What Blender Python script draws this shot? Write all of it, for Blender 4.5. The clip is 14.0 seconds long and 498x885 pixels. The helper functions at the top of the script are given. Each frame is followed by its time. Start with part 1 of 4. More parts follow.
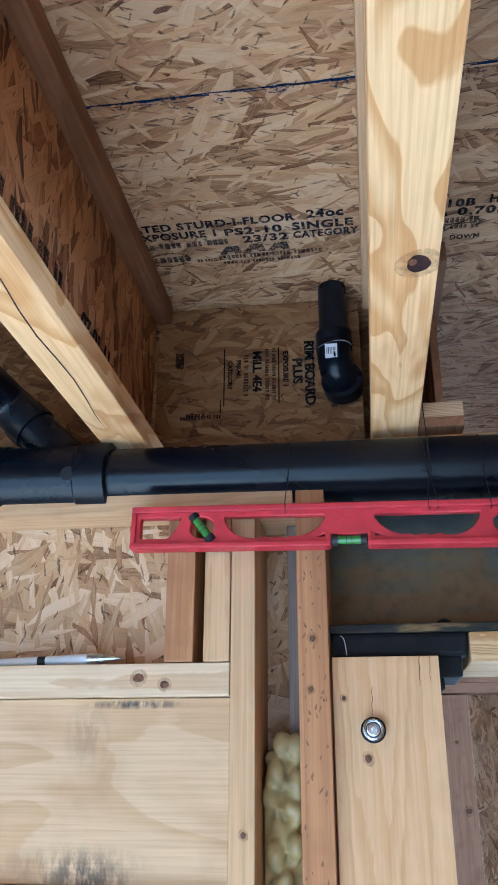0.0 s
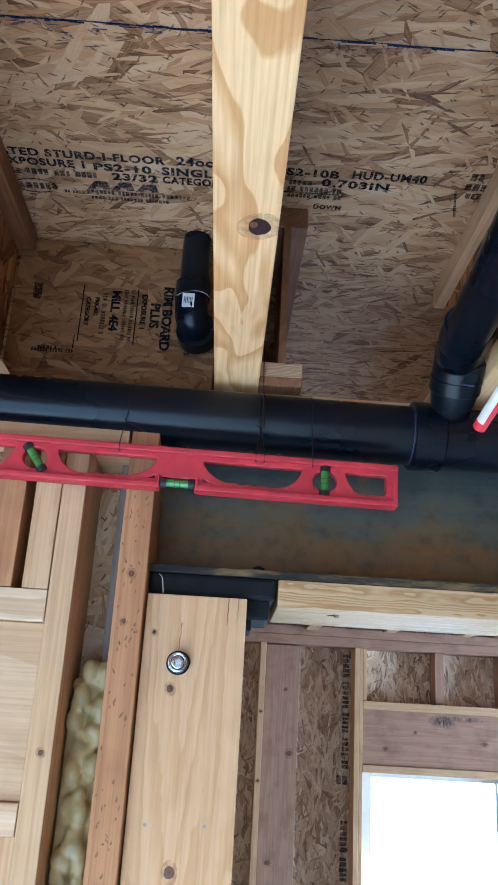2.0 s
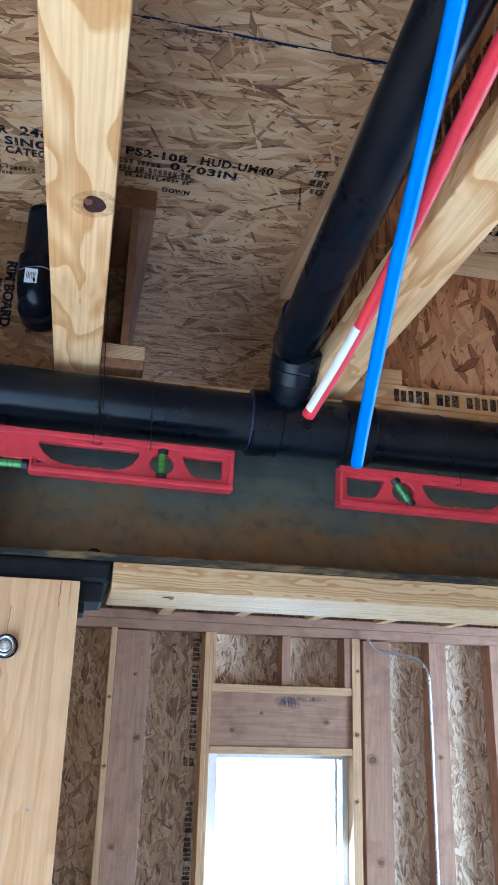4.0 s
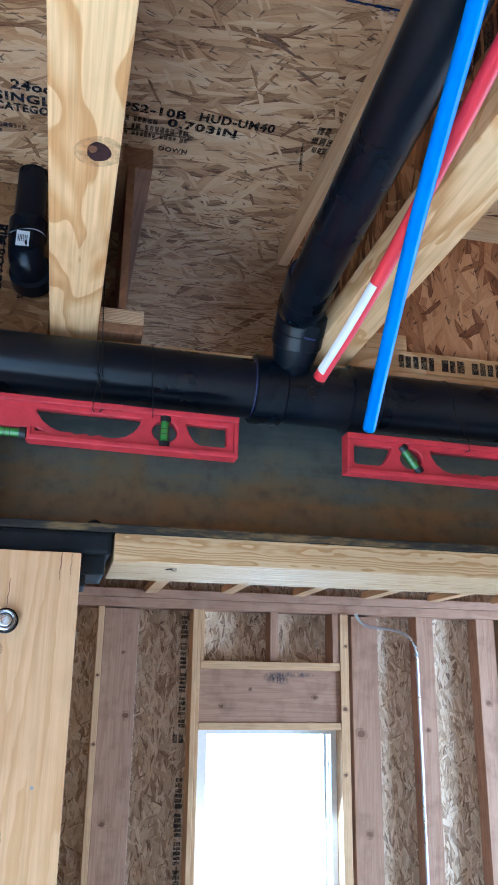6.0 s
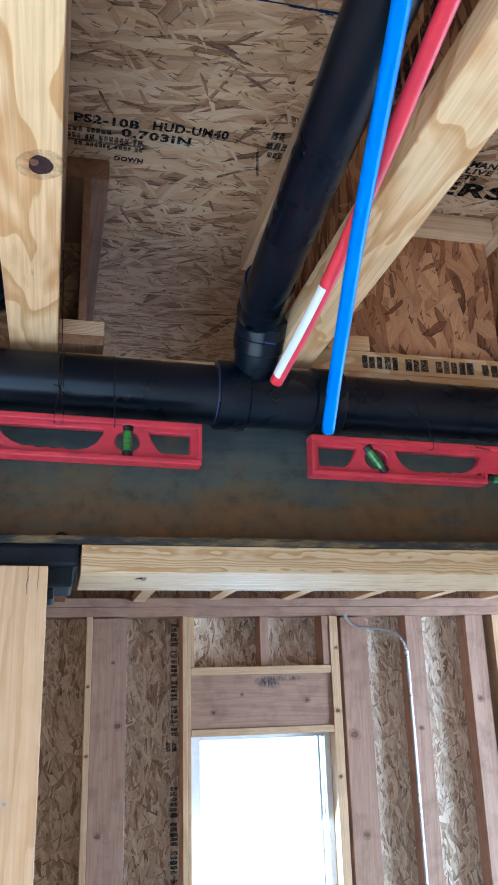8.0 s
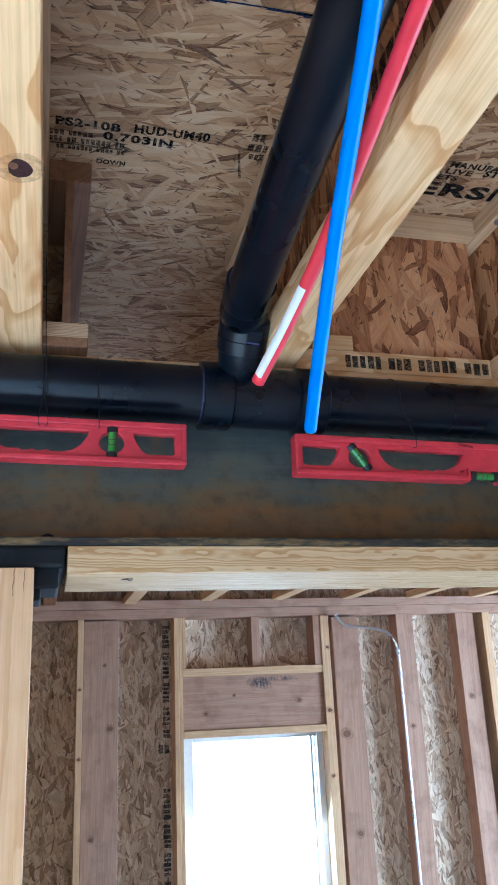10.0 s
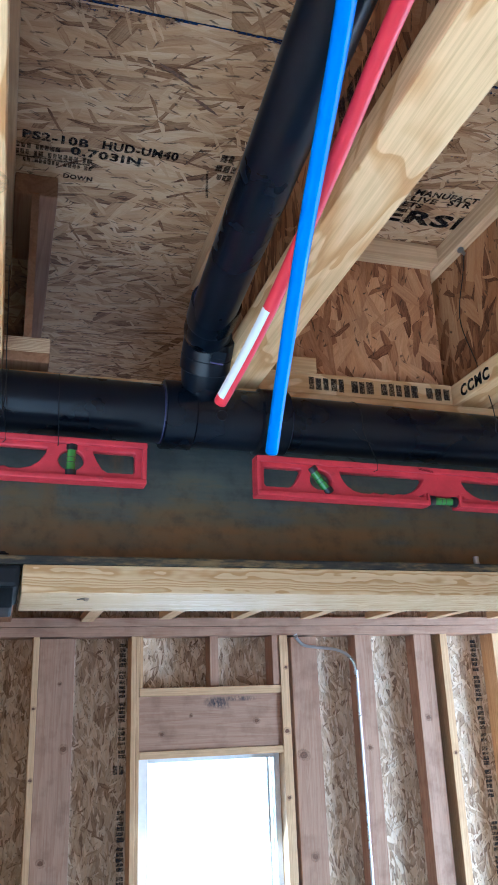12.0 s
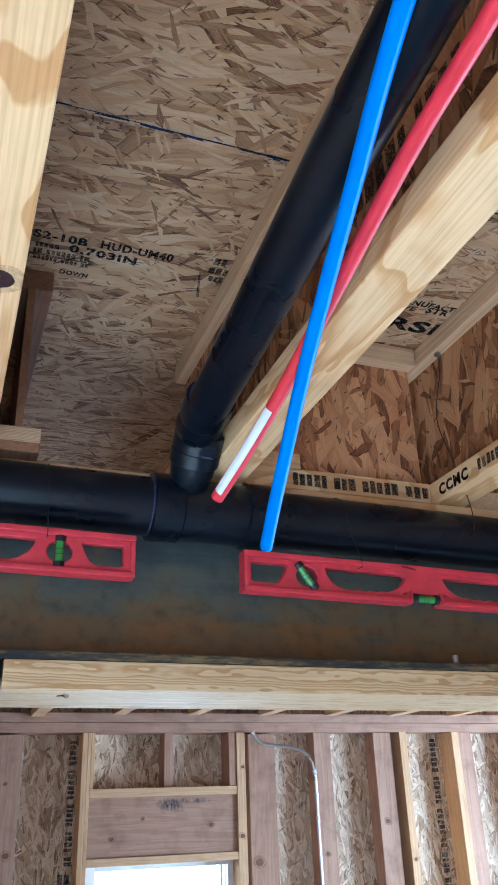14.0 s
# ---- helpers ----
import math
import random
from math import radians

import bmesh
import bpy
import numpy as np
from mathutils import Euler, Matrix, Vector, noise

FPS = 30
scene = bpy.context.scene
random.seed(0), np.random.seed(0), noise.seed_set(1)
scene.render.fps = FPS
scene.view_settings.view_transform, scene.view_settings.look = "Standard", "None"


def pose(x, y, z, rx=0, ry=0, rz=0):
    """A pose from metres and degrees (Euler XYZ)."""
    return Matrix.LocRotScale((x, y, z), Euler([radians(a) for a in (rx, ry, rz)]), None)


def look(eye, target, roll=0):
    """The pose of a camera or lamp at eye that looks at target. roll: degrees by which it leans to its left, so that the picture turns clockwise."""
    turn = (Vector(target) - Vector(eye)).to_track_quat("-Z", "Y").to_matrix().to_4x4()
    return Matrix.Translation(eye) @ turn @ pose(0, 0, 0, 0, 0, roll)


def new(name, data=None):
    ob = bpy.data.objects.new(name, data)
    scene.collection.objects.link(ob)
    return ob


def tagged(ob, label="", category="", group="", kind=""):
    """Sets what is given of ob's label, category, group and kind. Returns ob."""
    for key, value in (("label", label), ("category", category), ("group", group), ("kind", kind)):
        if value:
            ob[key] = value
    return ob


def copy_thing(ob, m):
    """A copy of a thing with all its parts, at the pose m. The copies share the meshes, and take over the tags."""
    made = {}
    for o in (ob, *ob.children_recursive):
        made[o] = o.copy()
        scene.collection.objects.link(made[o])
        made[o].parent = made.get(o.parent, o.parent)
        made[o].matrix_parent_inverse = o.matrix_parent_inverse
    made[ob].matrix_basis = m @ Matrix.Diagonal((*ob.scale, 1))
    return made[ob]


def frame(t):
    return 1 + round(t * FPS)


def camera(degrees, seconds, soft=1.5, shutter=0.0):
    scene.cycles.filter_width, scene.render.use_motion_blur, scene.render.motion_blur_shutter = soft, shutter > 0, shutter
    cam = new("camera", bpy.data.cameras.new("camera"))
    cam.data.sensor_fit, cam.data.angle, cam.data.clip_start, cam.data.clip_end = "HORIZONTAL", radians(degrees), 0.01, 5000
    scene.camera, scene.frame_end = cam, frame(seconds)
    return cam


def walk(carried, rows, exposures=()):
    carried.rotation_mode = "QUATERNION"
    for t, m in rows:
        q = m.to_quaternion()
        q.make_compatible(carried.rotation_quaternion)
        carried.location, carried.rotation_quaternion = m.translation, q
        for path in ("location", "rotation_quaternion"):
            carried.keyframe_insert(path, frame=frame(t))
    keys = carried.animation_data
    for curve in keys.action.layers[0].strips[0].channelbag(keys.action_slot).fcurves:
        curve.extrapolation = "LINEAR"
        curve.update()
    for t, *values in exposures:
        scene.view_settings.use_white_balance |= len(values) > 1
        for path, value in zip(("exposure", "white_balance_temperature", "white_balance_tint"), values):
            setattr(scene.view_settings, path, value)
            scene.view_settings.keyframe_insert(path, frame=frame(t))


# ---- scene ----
cam = camera(34.7, 14.0, soft=1.7)
PATH = [
    (0, (-0.058, 0.125, 2.196), (-0.329, 1.953, 2.96), 0.2),
    (0.5, (-0.056, 0.115, 2.194), (-0.296, 1.957, 2.936), 1.8),
    (1, (-0.053, 0.102, 2.195), (-0.234, 1.961, 2.908), 3.6),
    (1.5, (-0.043, 0.112, 2.186), (-0.145, 1.989, 2.87), 3.5),
    (2, (-0.001, 0.096, 2.18), (0.035, 1.986, 2.834), 3.4),
    (2.5, (-0.005, 0.069, 2.187), (0.203, 1.946, 2.848), 3.4),
    (3, (0.004, 0.078, 2.184), (0.3, 1.945, 2.835), 2.9),
    (3.5, (0.036, 0.08, 2.179), (0.382, 1.941, 2.824), 2.2),
    (6, (0.008, 0.131, 2.168), (0.438, 1.994, 2.756), 0.8),
    (6.5, (0.019, 0.133, 2.167), (0.453, 1.996, 2.751), -0.1),
    (7, (0.03, 0.131, 2.169), (0.472, 1.992, 2.755), -0.8),
    (7.5, (0.037, 0.126, 2.169), (0.488, 1.982, 2.763), -1.3),
    (10, (0.049, 0.113, 2.164), (0.528, 1.959, 2.765), -2.5),
    (10.5, (0.051, 0.115, 2.163), (0.549, 1.957, 2.763), -2.6),
    (11, (0.049, 0.116, 2.164), (0.562, 1.954, 2.764), -2.5),
    (11.5, (0.055, 0.122, 2.162), (0.588, 1.954, 2.761), -2.5),
    (12, (0.053, 0.116, 2.17), (0.618, 1.925, 2.809), -2.1),
    (12.5, (0.034, 0.12, 2.178), (0.634, 1.876, 2.923), -2.7),
    (13, (-0.001, 0.133, 2.172), (0.602, 1.87, 2.958), -3.6),
    (13.5, (-0.002, 0.141, 2.169), (0.608, 1.868, 2.973), -3.3),
    (14, (0.0, 0.117, 2.176), (0.655, 1.81, 3.016), -2.1),
]
walk(cam, [(t, look(eye, target, roll)) for t, eye, target, roll in PATH], [(0, 2.45, 4350, -3), (14, 2.45, 4350, -3)])

# ---- world, sun, lights ----
world = bpy.data.worlds.new("sky")
world.use_nodes = True
scene.world = world
wn = world.node_tree.nodes
sky = wn.new("ShaderNodeTexSky")
sky.sky_type, sky.sun_disc = "NISHITA", False
sky.sun_elevation, sky.sun_rotation = radians(44), radians(183)
world.node_tree.links.new(sky.outputs["Color"], wn["Background"].inputs["Color"])
wn["Background"].inputs["Strength"].default_value = 0.12
sun = new("sun", bpy.data.lights.new("sun", "SUN"))
sun.data.energy, sun.data.angle, sun.data.color = 5.0, radians(0.5), (1.0, 0.96, 0.9)
sun.matrix_world = look((-0.6, -10, 9.6), (0, 0, 0))


def area(name, w, h, power, color, m):
    lamp = new(name, bpy.data.lights.new(name, "AREA"))
    lamp.data.shape, lamp.data.size, lamp.data.size_y = "RECTANGLE", w, h
    lamp.data.energy, lamp.data.color = power, color
    lamp.matrix_world = m
    return lamp


# daylight in the window, plus lamps added in an unseen doorway and an unseen far-room opening
area("doorway_daylight", 3.1, 2.0, 7, (0.78, 0.89, 1.0), look((-1.35, -1.55, 1.1), (-1.1, 1.2, 0.6)))
area("window_daylight", 0.72, 1.0, 7, (0.86, 0.93, 1.0), look((1.175, 4.72, 1.42), (1.1, 2.6, 0.0)))
area("far_opening_daylight", 1.8, 2.0, 68, (0.96, 0.97, 1.0), look((5.4, 2.9, 1.1), (0.6, 4.0, 1.0)))


# ---- materials ----
class Nodes:
    """A material's node tree with short calls."""

    def __init__(self, name="", mat=None):
        self.mat = mat or bpy.data.materials.new(name)
        self.mat.use_nodes = True
        self.t = self.mat.node_tree
        self.b = self.t.nodes["Principled BSDF"]

    def n(self, kind, **kw):
        node = self.t.nodes.new("ShaderNode" + kind)
        for k, v in kw.items():
            if k in node.inputs:
                node.inputs[k].default_value = v
            else:
                setattr(node, k, v)
        return node

    def l(self, a, b):
        self.t.links.new(a, b)

    def coords(self, spread=7.0):
        """Object coordinates, shifted by each object's own random number."""
        tc, oi = self.n("TexCoord"), self.n("ObjectInfo")
        mul = self.n("VectorMath", operation="MULTIPLY")
        mul.inputs[1].default_value = (spread, spread * 1.7, spread * 0.6)
        self.l(oi.outputs["Random"], mul.inputs[0])
        add = self.n("VectorMath", operation="ADD")
        self.l(tc.outputs["Object"], add.inputs[0])
        self.l(mul.outputs[0], add.inputs[1])
        return add.outputs[0]

    def scaled(self, vec, s, rot=(0, 0, 0), loc=(0, 0, 0)):
        m = self.n("Mapping")
        m.inputs["Scale"].default_value, m.inputs["Rotation"].default_value, m.inputs["Location"].default_value = s, rot, loc
        self.l(vec, m.inputs["Vector"])
        return m.outputs[0]

    def noise(self, vec, scale, detail=4.0, rough=0.55, dist=0.0):
        t = self.n("TexNoise")
        t.inputs["Scale"].default_value, t.inputs["Detail"].default_value = scale, detail
        t.inputs["Roughness"].default_value, t.inputs["Distortion"].default_value = rough, dist
        self.l(vec, t.inputs["Vector"])
        return t.outputs[0]

    def ramp(self, fac, stops, interp="LINEAR"):
        r = self.n("ValToRGB")
        r.color_ramp.interpolation = interp
        el = r.color_ramp.elements
        while len(el) < len(stops):
            el.new(0.5)
        for e, (p, c) in zip(el, stops):
            e.position = p
            e.color = (*c, 1) if isinstance(c, tuple) else (c, c, c, 1)
        self.l(fac, r.inputs[0])
        return r.outputs[0]

    def math(self, op, a, b=0.0):
        m = self.n("Math", operation=op)
        for i, v in enumerate((a, b)):
            if isinstance(v, (int, float)):
                m.inputs[i].default_value = v
            else:
                self.l(v, m.inputs[i])
        return m.outputs[0]

    def mix(self, fac, a, b, blend="MIX"):
        m = self.n("Mix", data_type="RGBA", blend_type=blend)
        for i, v in ((0, fac), (6, a), (7, b)):
            if isinstance(v, (int, float)):
                m.inputs[i].default_value = v
            elif isinstance(v, tuple):
                m.inputs[i].default_value = (*v, 1)
            else:
                self.l(v, m.inputs[i])
        return m.outputs[2]

    def bump(self, h, strength, dist=0.002):
        b = self.n("Bump")
        b.inputs["Strength"].default_value, b.inputs["Distance"].default_value = strength, dist
        self.l(h, b.inputs["Height"])
        self.l(b.outputs[0], self.b.inputs["Normal"])

    def done(self, color=None, rough=None, metal=0.0, **kw):
        for v, k in ((color, "Base Color"), (rough, "Roughness")):
            if v is None:
                continue
            if isinstance(v, tuple):
                self.b.inputs[k].default_value = (*v, 1)
            elif isinstance(v, (int, float)):
                self.b.inputs[k].default_value = v
            else:
                self.l(v, self.b.inputs[k])
        self.b.inputs["Metallic"].default_value = metal
        for k, v in kw.items():
            self.b.inputs[k.replace("_", " ")].default_value = v
        return self.mat


GRAIN = {"x": (0.06, 1, 1), "y": (1, 0.06, 1), "z": (1, 1, 0.06)}


def wood(name, axis, light, mid, dark, rings=9.0, ring_amount=0.5, rough=0.6, stain=0.15, figure=5.0, stretch=0.06):
    """Sawn softwood with its growth rings along one axis, fine fibre and a few stains."""
    k = Nodes(name)
    v = k.coords()
    s = k.scaled(v, tuple(stretch if g < 1 else 1.0 for g in GRAIN[axis]))
    big = k.noise(s, figure, 2.0, 0.5, 0.6)
    wob = k.noise(k.scaled(v, tuple(0.3 if g < 1 else 1.0 for g in GRAIN[axis])), 60, 2.0)
    ring = k.math("FRACT", k.math("MULTIPLY_ADD", k.math("ADD", big, k.math("MULTIPLY", wob, 0.035)), rings))
    fibre_scale = tuple(0.02 if g < 1 else 1.0 for g in GRAIN[axis])
    fibre = k.noise(k.scaled(v, fibre_scale), 260, 3.0, 0.6)
    col = k.ramp(ring, [(0.0, light), (0.35, light), (0.80, mid), (0.94, mid), (1.0, light)])
    col = k.mix(ring_amount, light, col)
    col = k.mix(k.ramp(fibre, [(0.32, 0.30), (0.6, 0.0)]), col, dark, "MIX")
    blot = k.noise(v, 9, 4.0)
    col = k.mix(k.math("MULTIPLY", k.ramp(blot, [(0.5, 0.0), (0.75, 1.0)]), stain), col, dark)
    tone = k.n("ObjectInfo").outputs["Random"]
    col = k.mix(k.math("MULTIPLY", tone, 0.22), col, mid)
    k.bump(fibre, 0.25, 0.001)
    return k.done(col, k.ramp(fibre, [(0.3, rough + 0.16), (0.7, rough)]), 0.0, Specular_IOR_Level=0.2)


def osb(name, plane, along, tones, length=0.10, width=0.02, contrast=1.0, rough=0.7, spread=0.6, swing=1.0, loose=1.0, pits=0.10, small=1.0, bias=1.3):
    """Oriented strand board: overlapping ragged flakes lying in a plane, most of them along one direction."""
    k = Nodes(name)
    tc = k.coords(3.0)
    sep = k.n("SeparateXYZ")
    k.l(tc, sep.inputs[0])
    o = {c: sep.outputs[c.upper()] for c in "xyz"}
    across = [c for c in plane if c != along][0]
    com = k.n("CombineXYZ")
    k.l(o[along], com.inputs[0])
    k.l(o[across], com.inputs[1])
    uv = com.outputs[0]

    def warped(vec, scale, detail, amount):
        wob = k.n("TexNoise", Scale=scale, Detail=detail)
        k.l(vec, wob.inputs["Vector"])
        off = k.n("VectorMath", operation="MULTIPLY_ADD")
        k.l(wob.outputs["Color"], off.inputs[0])
        off.inputs[1].default_value = amount
        k.l(vec, off.inputs[2])
        return off.outputs[0]

    plain_uv = uv
    uv = warped(uv, 8.0, 1.0, (0.012, 0.016, 0))
    uv = warped(uv, 60.0, 2.0, (0.004, 0.0026, 0))
    ramp = [(0.0, tones[0]), (0.15, tones[1]), (0.38, tones[2]), (0.66, tones[3]), (0.92, tones[4])]
    total, height = None, None
    layers = ((3, 1.0, 1.0, 1.0), (-15, 0.8, 1.2, 0.5), (22, 0.9, 0.8, 0.40), (-48, 0.75, 0.9, 0.17 * loose), (68, 0.65, 0.8, 0.13 * loose), (9, 0.5, 0.4, 0.16 * small), (-12, 0.4, 0.3, 0.12 * small), (38, 0.34, 0.3, 0.05 * small), (-70, 0.3, 0.3, 0.04 * small))
    for i, (deg, sx, sy, keep) in enumerate(layers):
        m = k.scaled(k.scaled(uv, (1, 1, 1), (0, 0, radians(deg * swing)), (3.7 * i, 1.3 * i, 0)), (1 / (length * sx), 1 / (width * sy), 1))
        vo = k.n("TexVoronoi", voronoi_dimensions="2D", feature="F1", Randomness=1.0)
        vo.inputs["Scale"].default_value = 1.0
        k.l(m, vo.inputs["Vector"])
        sp = k.n("SeparateColor")
        k.l(vo.outputs["Color"], sp.inputs[0])
        fine = k.noise(k.scaled(m, (0.22, 1.5, 1)), 4.0, 5.0, 0.72)
        # most flakes are pale and close in tone, a few are brown
        tone = k.math("MULTIPLY_ADD", k.math("POWER", sp.outputs[0], bias), -spread * (0.42 + 0.16 * bias))
        tone.node.inputs[2].default_value = 0.54 + (0.42 + 0.16 * bias) * spread / (1 + bias)
        tone = k.math("ADD", tone, k.math("MULTIPLY", k.math("SUBTRACT", fine, 0.5), 0.85))
        # each flake darkens outwards, a shadow line put into its tone
        tone = k.math("SUBTRACT", tone, k.ramp(vo.outputs["Distance"], [(0.45, 0.0), (0.95, 0.16)]))
        h = k.math("SUBTRACT", sp.outputs[1], k.math("MULTIPLY", vo.outputs["Distance"], 0.6))
        if total is None:
            total, height = tone, h
        else:
            mask = k.math("LESS_THAN", sp.outputs[2], keep)
            out = []
            for p, q in ((total, tone), (height, h)):
                hm = k.n("Mix", data_type="FLOAT")
                k.l(mask, hm.inputs[0]), k.l(p, hm.inputs[2]), k.l(q, hm.inputs[3])
                out.append(hm.outputs[0])
            total, height = out
    grit = k.noise(k.scaled(plain_uv, (0.5, 1.6, 1)), 190, 4.0, 0.7)
    total = k.math("ADD", total, k.math("MULTIPLY", k.math("SUBTRACT", grit, 0.5), 0.36))
    cloud = k.noise(plain_uv, 7.0, 5.0, 0.65)
    total = k.math("ADD", total, k.math("MULTIPLY", k.math("SUBTRACT", cloud, 0.5), 0.35 * contrast))
    total = k.ramp(total, ramp)
    # warm and cool wood among the flakes
    hue = k.ramp(k.noise(k.scaled(uv, (0.5, 2.0, 1)), 22, 3.0), [(0.38, (1.0, 0.91, 0.83)), (0.62, (1.0, 0.98, 1.0))])
    total = k.mix(0.8, total, hue, "MULTIPLY")
    # thin dark slivers, ragged chips and pits
    for deg, sc, keep, cut in ((12, (24, 190, 1), pits * 0.30, 0.30), (-24, (40, 260, 1), pits * 0.30, 0.32), (61, (45, 240, 1), pits * 0.22, 0.30), (-55, (60, 150, 1), pits * 0.14, 0.28)):
        chips = k.n("TexVoronoi", voronoi_dimensions="2D", feature="F1", Randomness=1.0)
        chips.inputs["Scale"].default_value = 1.0
        k.l(k.scaled(k.scaled(uv, (1, 1, 1), (0, 0, radians(deg)), (deg, 0, 0)), sc), chips.inputs["Vector"])
        cs = k.n("SeparateColor")
        k.l(chips.outputs["Color"], cs.inputs[0])
        soft = k.ramp(k.math("ADD", chips.outputs["Distance"], k.math("MULTIPLY", k.math("SUBTRACT", grit, 0.5), 1.3)), [(cut - 0.16, 0.75), (cut + 0.08, 0.0)])
        pit = k.math("MULTIPLY", soft, k.math("LESS_THAN", cs.outputs[0], keep))
        total = k.mix(pit, total, (0.05, 0.028, 0.016))
    k.bump(k.math("ADD", height, k.math("MULTIPLY", grit, 0.5)), 0.4, 0.0015)
    return k.done(total, rough, Specular_IOR_Level=0.22)


OSB_WARM = [(0.15, 0.075, 0.035), (0.33, 0.20, 0.10), (0.54, 0.37, 0.21), (0.68, 0.50, 0.30), (0.80, 0.65, 0.45)]
OSB_BROWN = [(0.09, 0.038, 0.016), (0.20, 0.095, 0.042), (0.33, 0.175, 0.078), (0.45, 0.265, 0.125), (0.58, 0.38, 0.20)]
OSB_PALE = [(0.20, 0.11, 0.05), (0.38, 0.235, 0.115), (0.55, 0.385, 0.20), (0.66, 0.50, 0.29), (0.80, 0.68, 0.48)]


def muted(tones, k):
    """The same tones, drawn towards grey by k."""
    return [tuple(c + (0.3 * t[0] + 0.59 * t[1] + 0.11 * t[2] - c) * k for c in t) for t in tones]


OSB_WARM = [(0.96 * r, 0.90 * g, 0.86 * b) for r, g, b in OSB_WARM]
OSB_WARM, OSB_BROWN, OSB_PALE = muted(OSB_WARM, 0.0), [(r, 0.93 * g, 0.78 * b) for r, g, b in OSB_BROWN], muted(OSB_PALE, 0.12)
M = {}
M["osb_ceiling"] = osb("osb_subfloor", "xy", "x", [(0.82 * r, 0.77 * g, 0.71 * b) for r, g, b in OSB_WARM], 0.12, 0.018, spread=1.15, swing=0.9, loose=0.95, pits=0.22, bias=1.5)
M["osb_web"] = osb("osb_joist_web", "yz", "z", [(0.9 * r, 0.80 * g, 0.78 * b) for r, g, b in OSB_BROWN], 0.11, 0.026, spread=1.35, loose=1.0, swing=0.8, small=0.7)
M["osb_block"] = osb("osb_block_web", "xz", "z", [(1.22 * r, 1.10 * g, 1.18 * b) for r, g, b in OSB_BROWN], 0.14, 0.034, loose=1.5, spread=1.15, small=1.0, pits=0.14, swing=0.8)
# brown tones scaled to 0.68, putting the joist bay's shade into the rim
M["osb_rim_shaded"] = osb("osb_shaded_rim_board", "xz", "x", [tuple(0.68 * c for c in t) for t in OSB_BROWN], 0.10, 0.024, swing=0.9, loose=1.2, spread=0.95, small=1.2)
M["osb_wall"] = osb("osb_wall_sheathing", "xz", "z", [(0.92 * r, 0.82 * g, 0.74 * b) for r, g, b in OSB_PALE], 0.11, 0.020, swing=1.2, loose=2.2, pits=0.14, spread=1.45, small=0.9, bias=1.0)
M["osb_far"] = osb("osb_far_sheathing", "xz", "z", [tuple(1.08 * c for c in t) for t in muted(OSB_PALE, 0.26)], 0.13, 0.028, swing=0.9, loose=0.8, pits=0.14, spread=1.25, small=1.2)
PINE = ((0.82, 0.63, 0.40), (0.66, 0.43, 0.22), (0.40, 0.22, 0.10))
HONEY = ((0.86, 0.59, 0.30), (0.62, 0.325, 0.115), (0.34, 0.145, 0.045))
FIR = ((0.72, 0.48, 0.255), (0.56, 0.335, 0.155), (0.27, 0.12, 0.045))
TREATED = ((0.55, 0.295, 0.14), (0.43, 0.205, 0.088), (0.22, 0.095, 0.045))
RED = ((0.50, 0.29, 0.175), (0.37, 0.185, 0.10), (0.17, 0.075, 0.04))
PINE, HONEY, FIR, RED = muted(PINE, 0.10), muted(HONEY, 0.0), muted(FIR, 0.05), muted(RED, 0.16)
for ax in "xyz":
    M["pine_" + ax] = wood("pale_pine_" + ax, ax, *PINE, rings=16.0, ring_amount=0.75, figure=9.0, stretch=0.04)
    M["honey_" + ax] = wood("honey_pine_" + ax, ax, *HONEY, rings=4.5, ring_amount=0.85, figure=15.0, stretch=0.3, stain=0.2)
    M["fir_" + ax] = wood("fir_" + ax, ax, *FIR, rings=14.0, ring_amount=0.55, figure=8.0, stretch=0.03, stain=0.25)
    M["red_" + ax] = wood("reddish_fir_" + ax, ax, *RED, rings=10.0, ring_amount=0.45, figure=7.0, stretch=0.06, stain=0.55)
# fir darkened to carry the shade on the left and lapped joists
M["shade_brown_y"] = wood("shaded_flange_fir", "y", (0.30, 0.150, 0.072), (0.21, 0.092, 0.042), (0.10, 0.04, 0.018), rings=12.0, ring_amount=0.6, figure=8.0, stretch=0.05, stain=0.5)
M["end_grain"] = wood("laminated_end_grain", "x", (0.66, 0.46, 0.27), (0.36, 0.20, 0.10), (0.25, 0.12, 0.05), rings=90.0, ring_amount=0.95, figure=6.0, stretch=0.01, stain=0.2)
M["grey_z"] = wood("grey_strip", "z", (0.27, 0.22, 0.18), (0.19, 0.14, 0.11), (0.09, 0.06, 0.045), rings=10.0, ring_amount=0.5, figure=9.0, stretch=0.04, stain=0.5)
M["treated_z"] = wood("treated_fir", "z", *TREATED, rings=10.0, ring_amount=0.6, figure=9.0, stretch=0.05, stain=0.4)
M["ply_x"] = wood("plywood_face", "x", (0.74, 0.54, 0.33), (0.58, 0.37, 0.19), (0.34, 0.19, 0.09), rings=9.0, ring_amount=0.6, figure=5.0, stretch=0.28, stain=0.35)


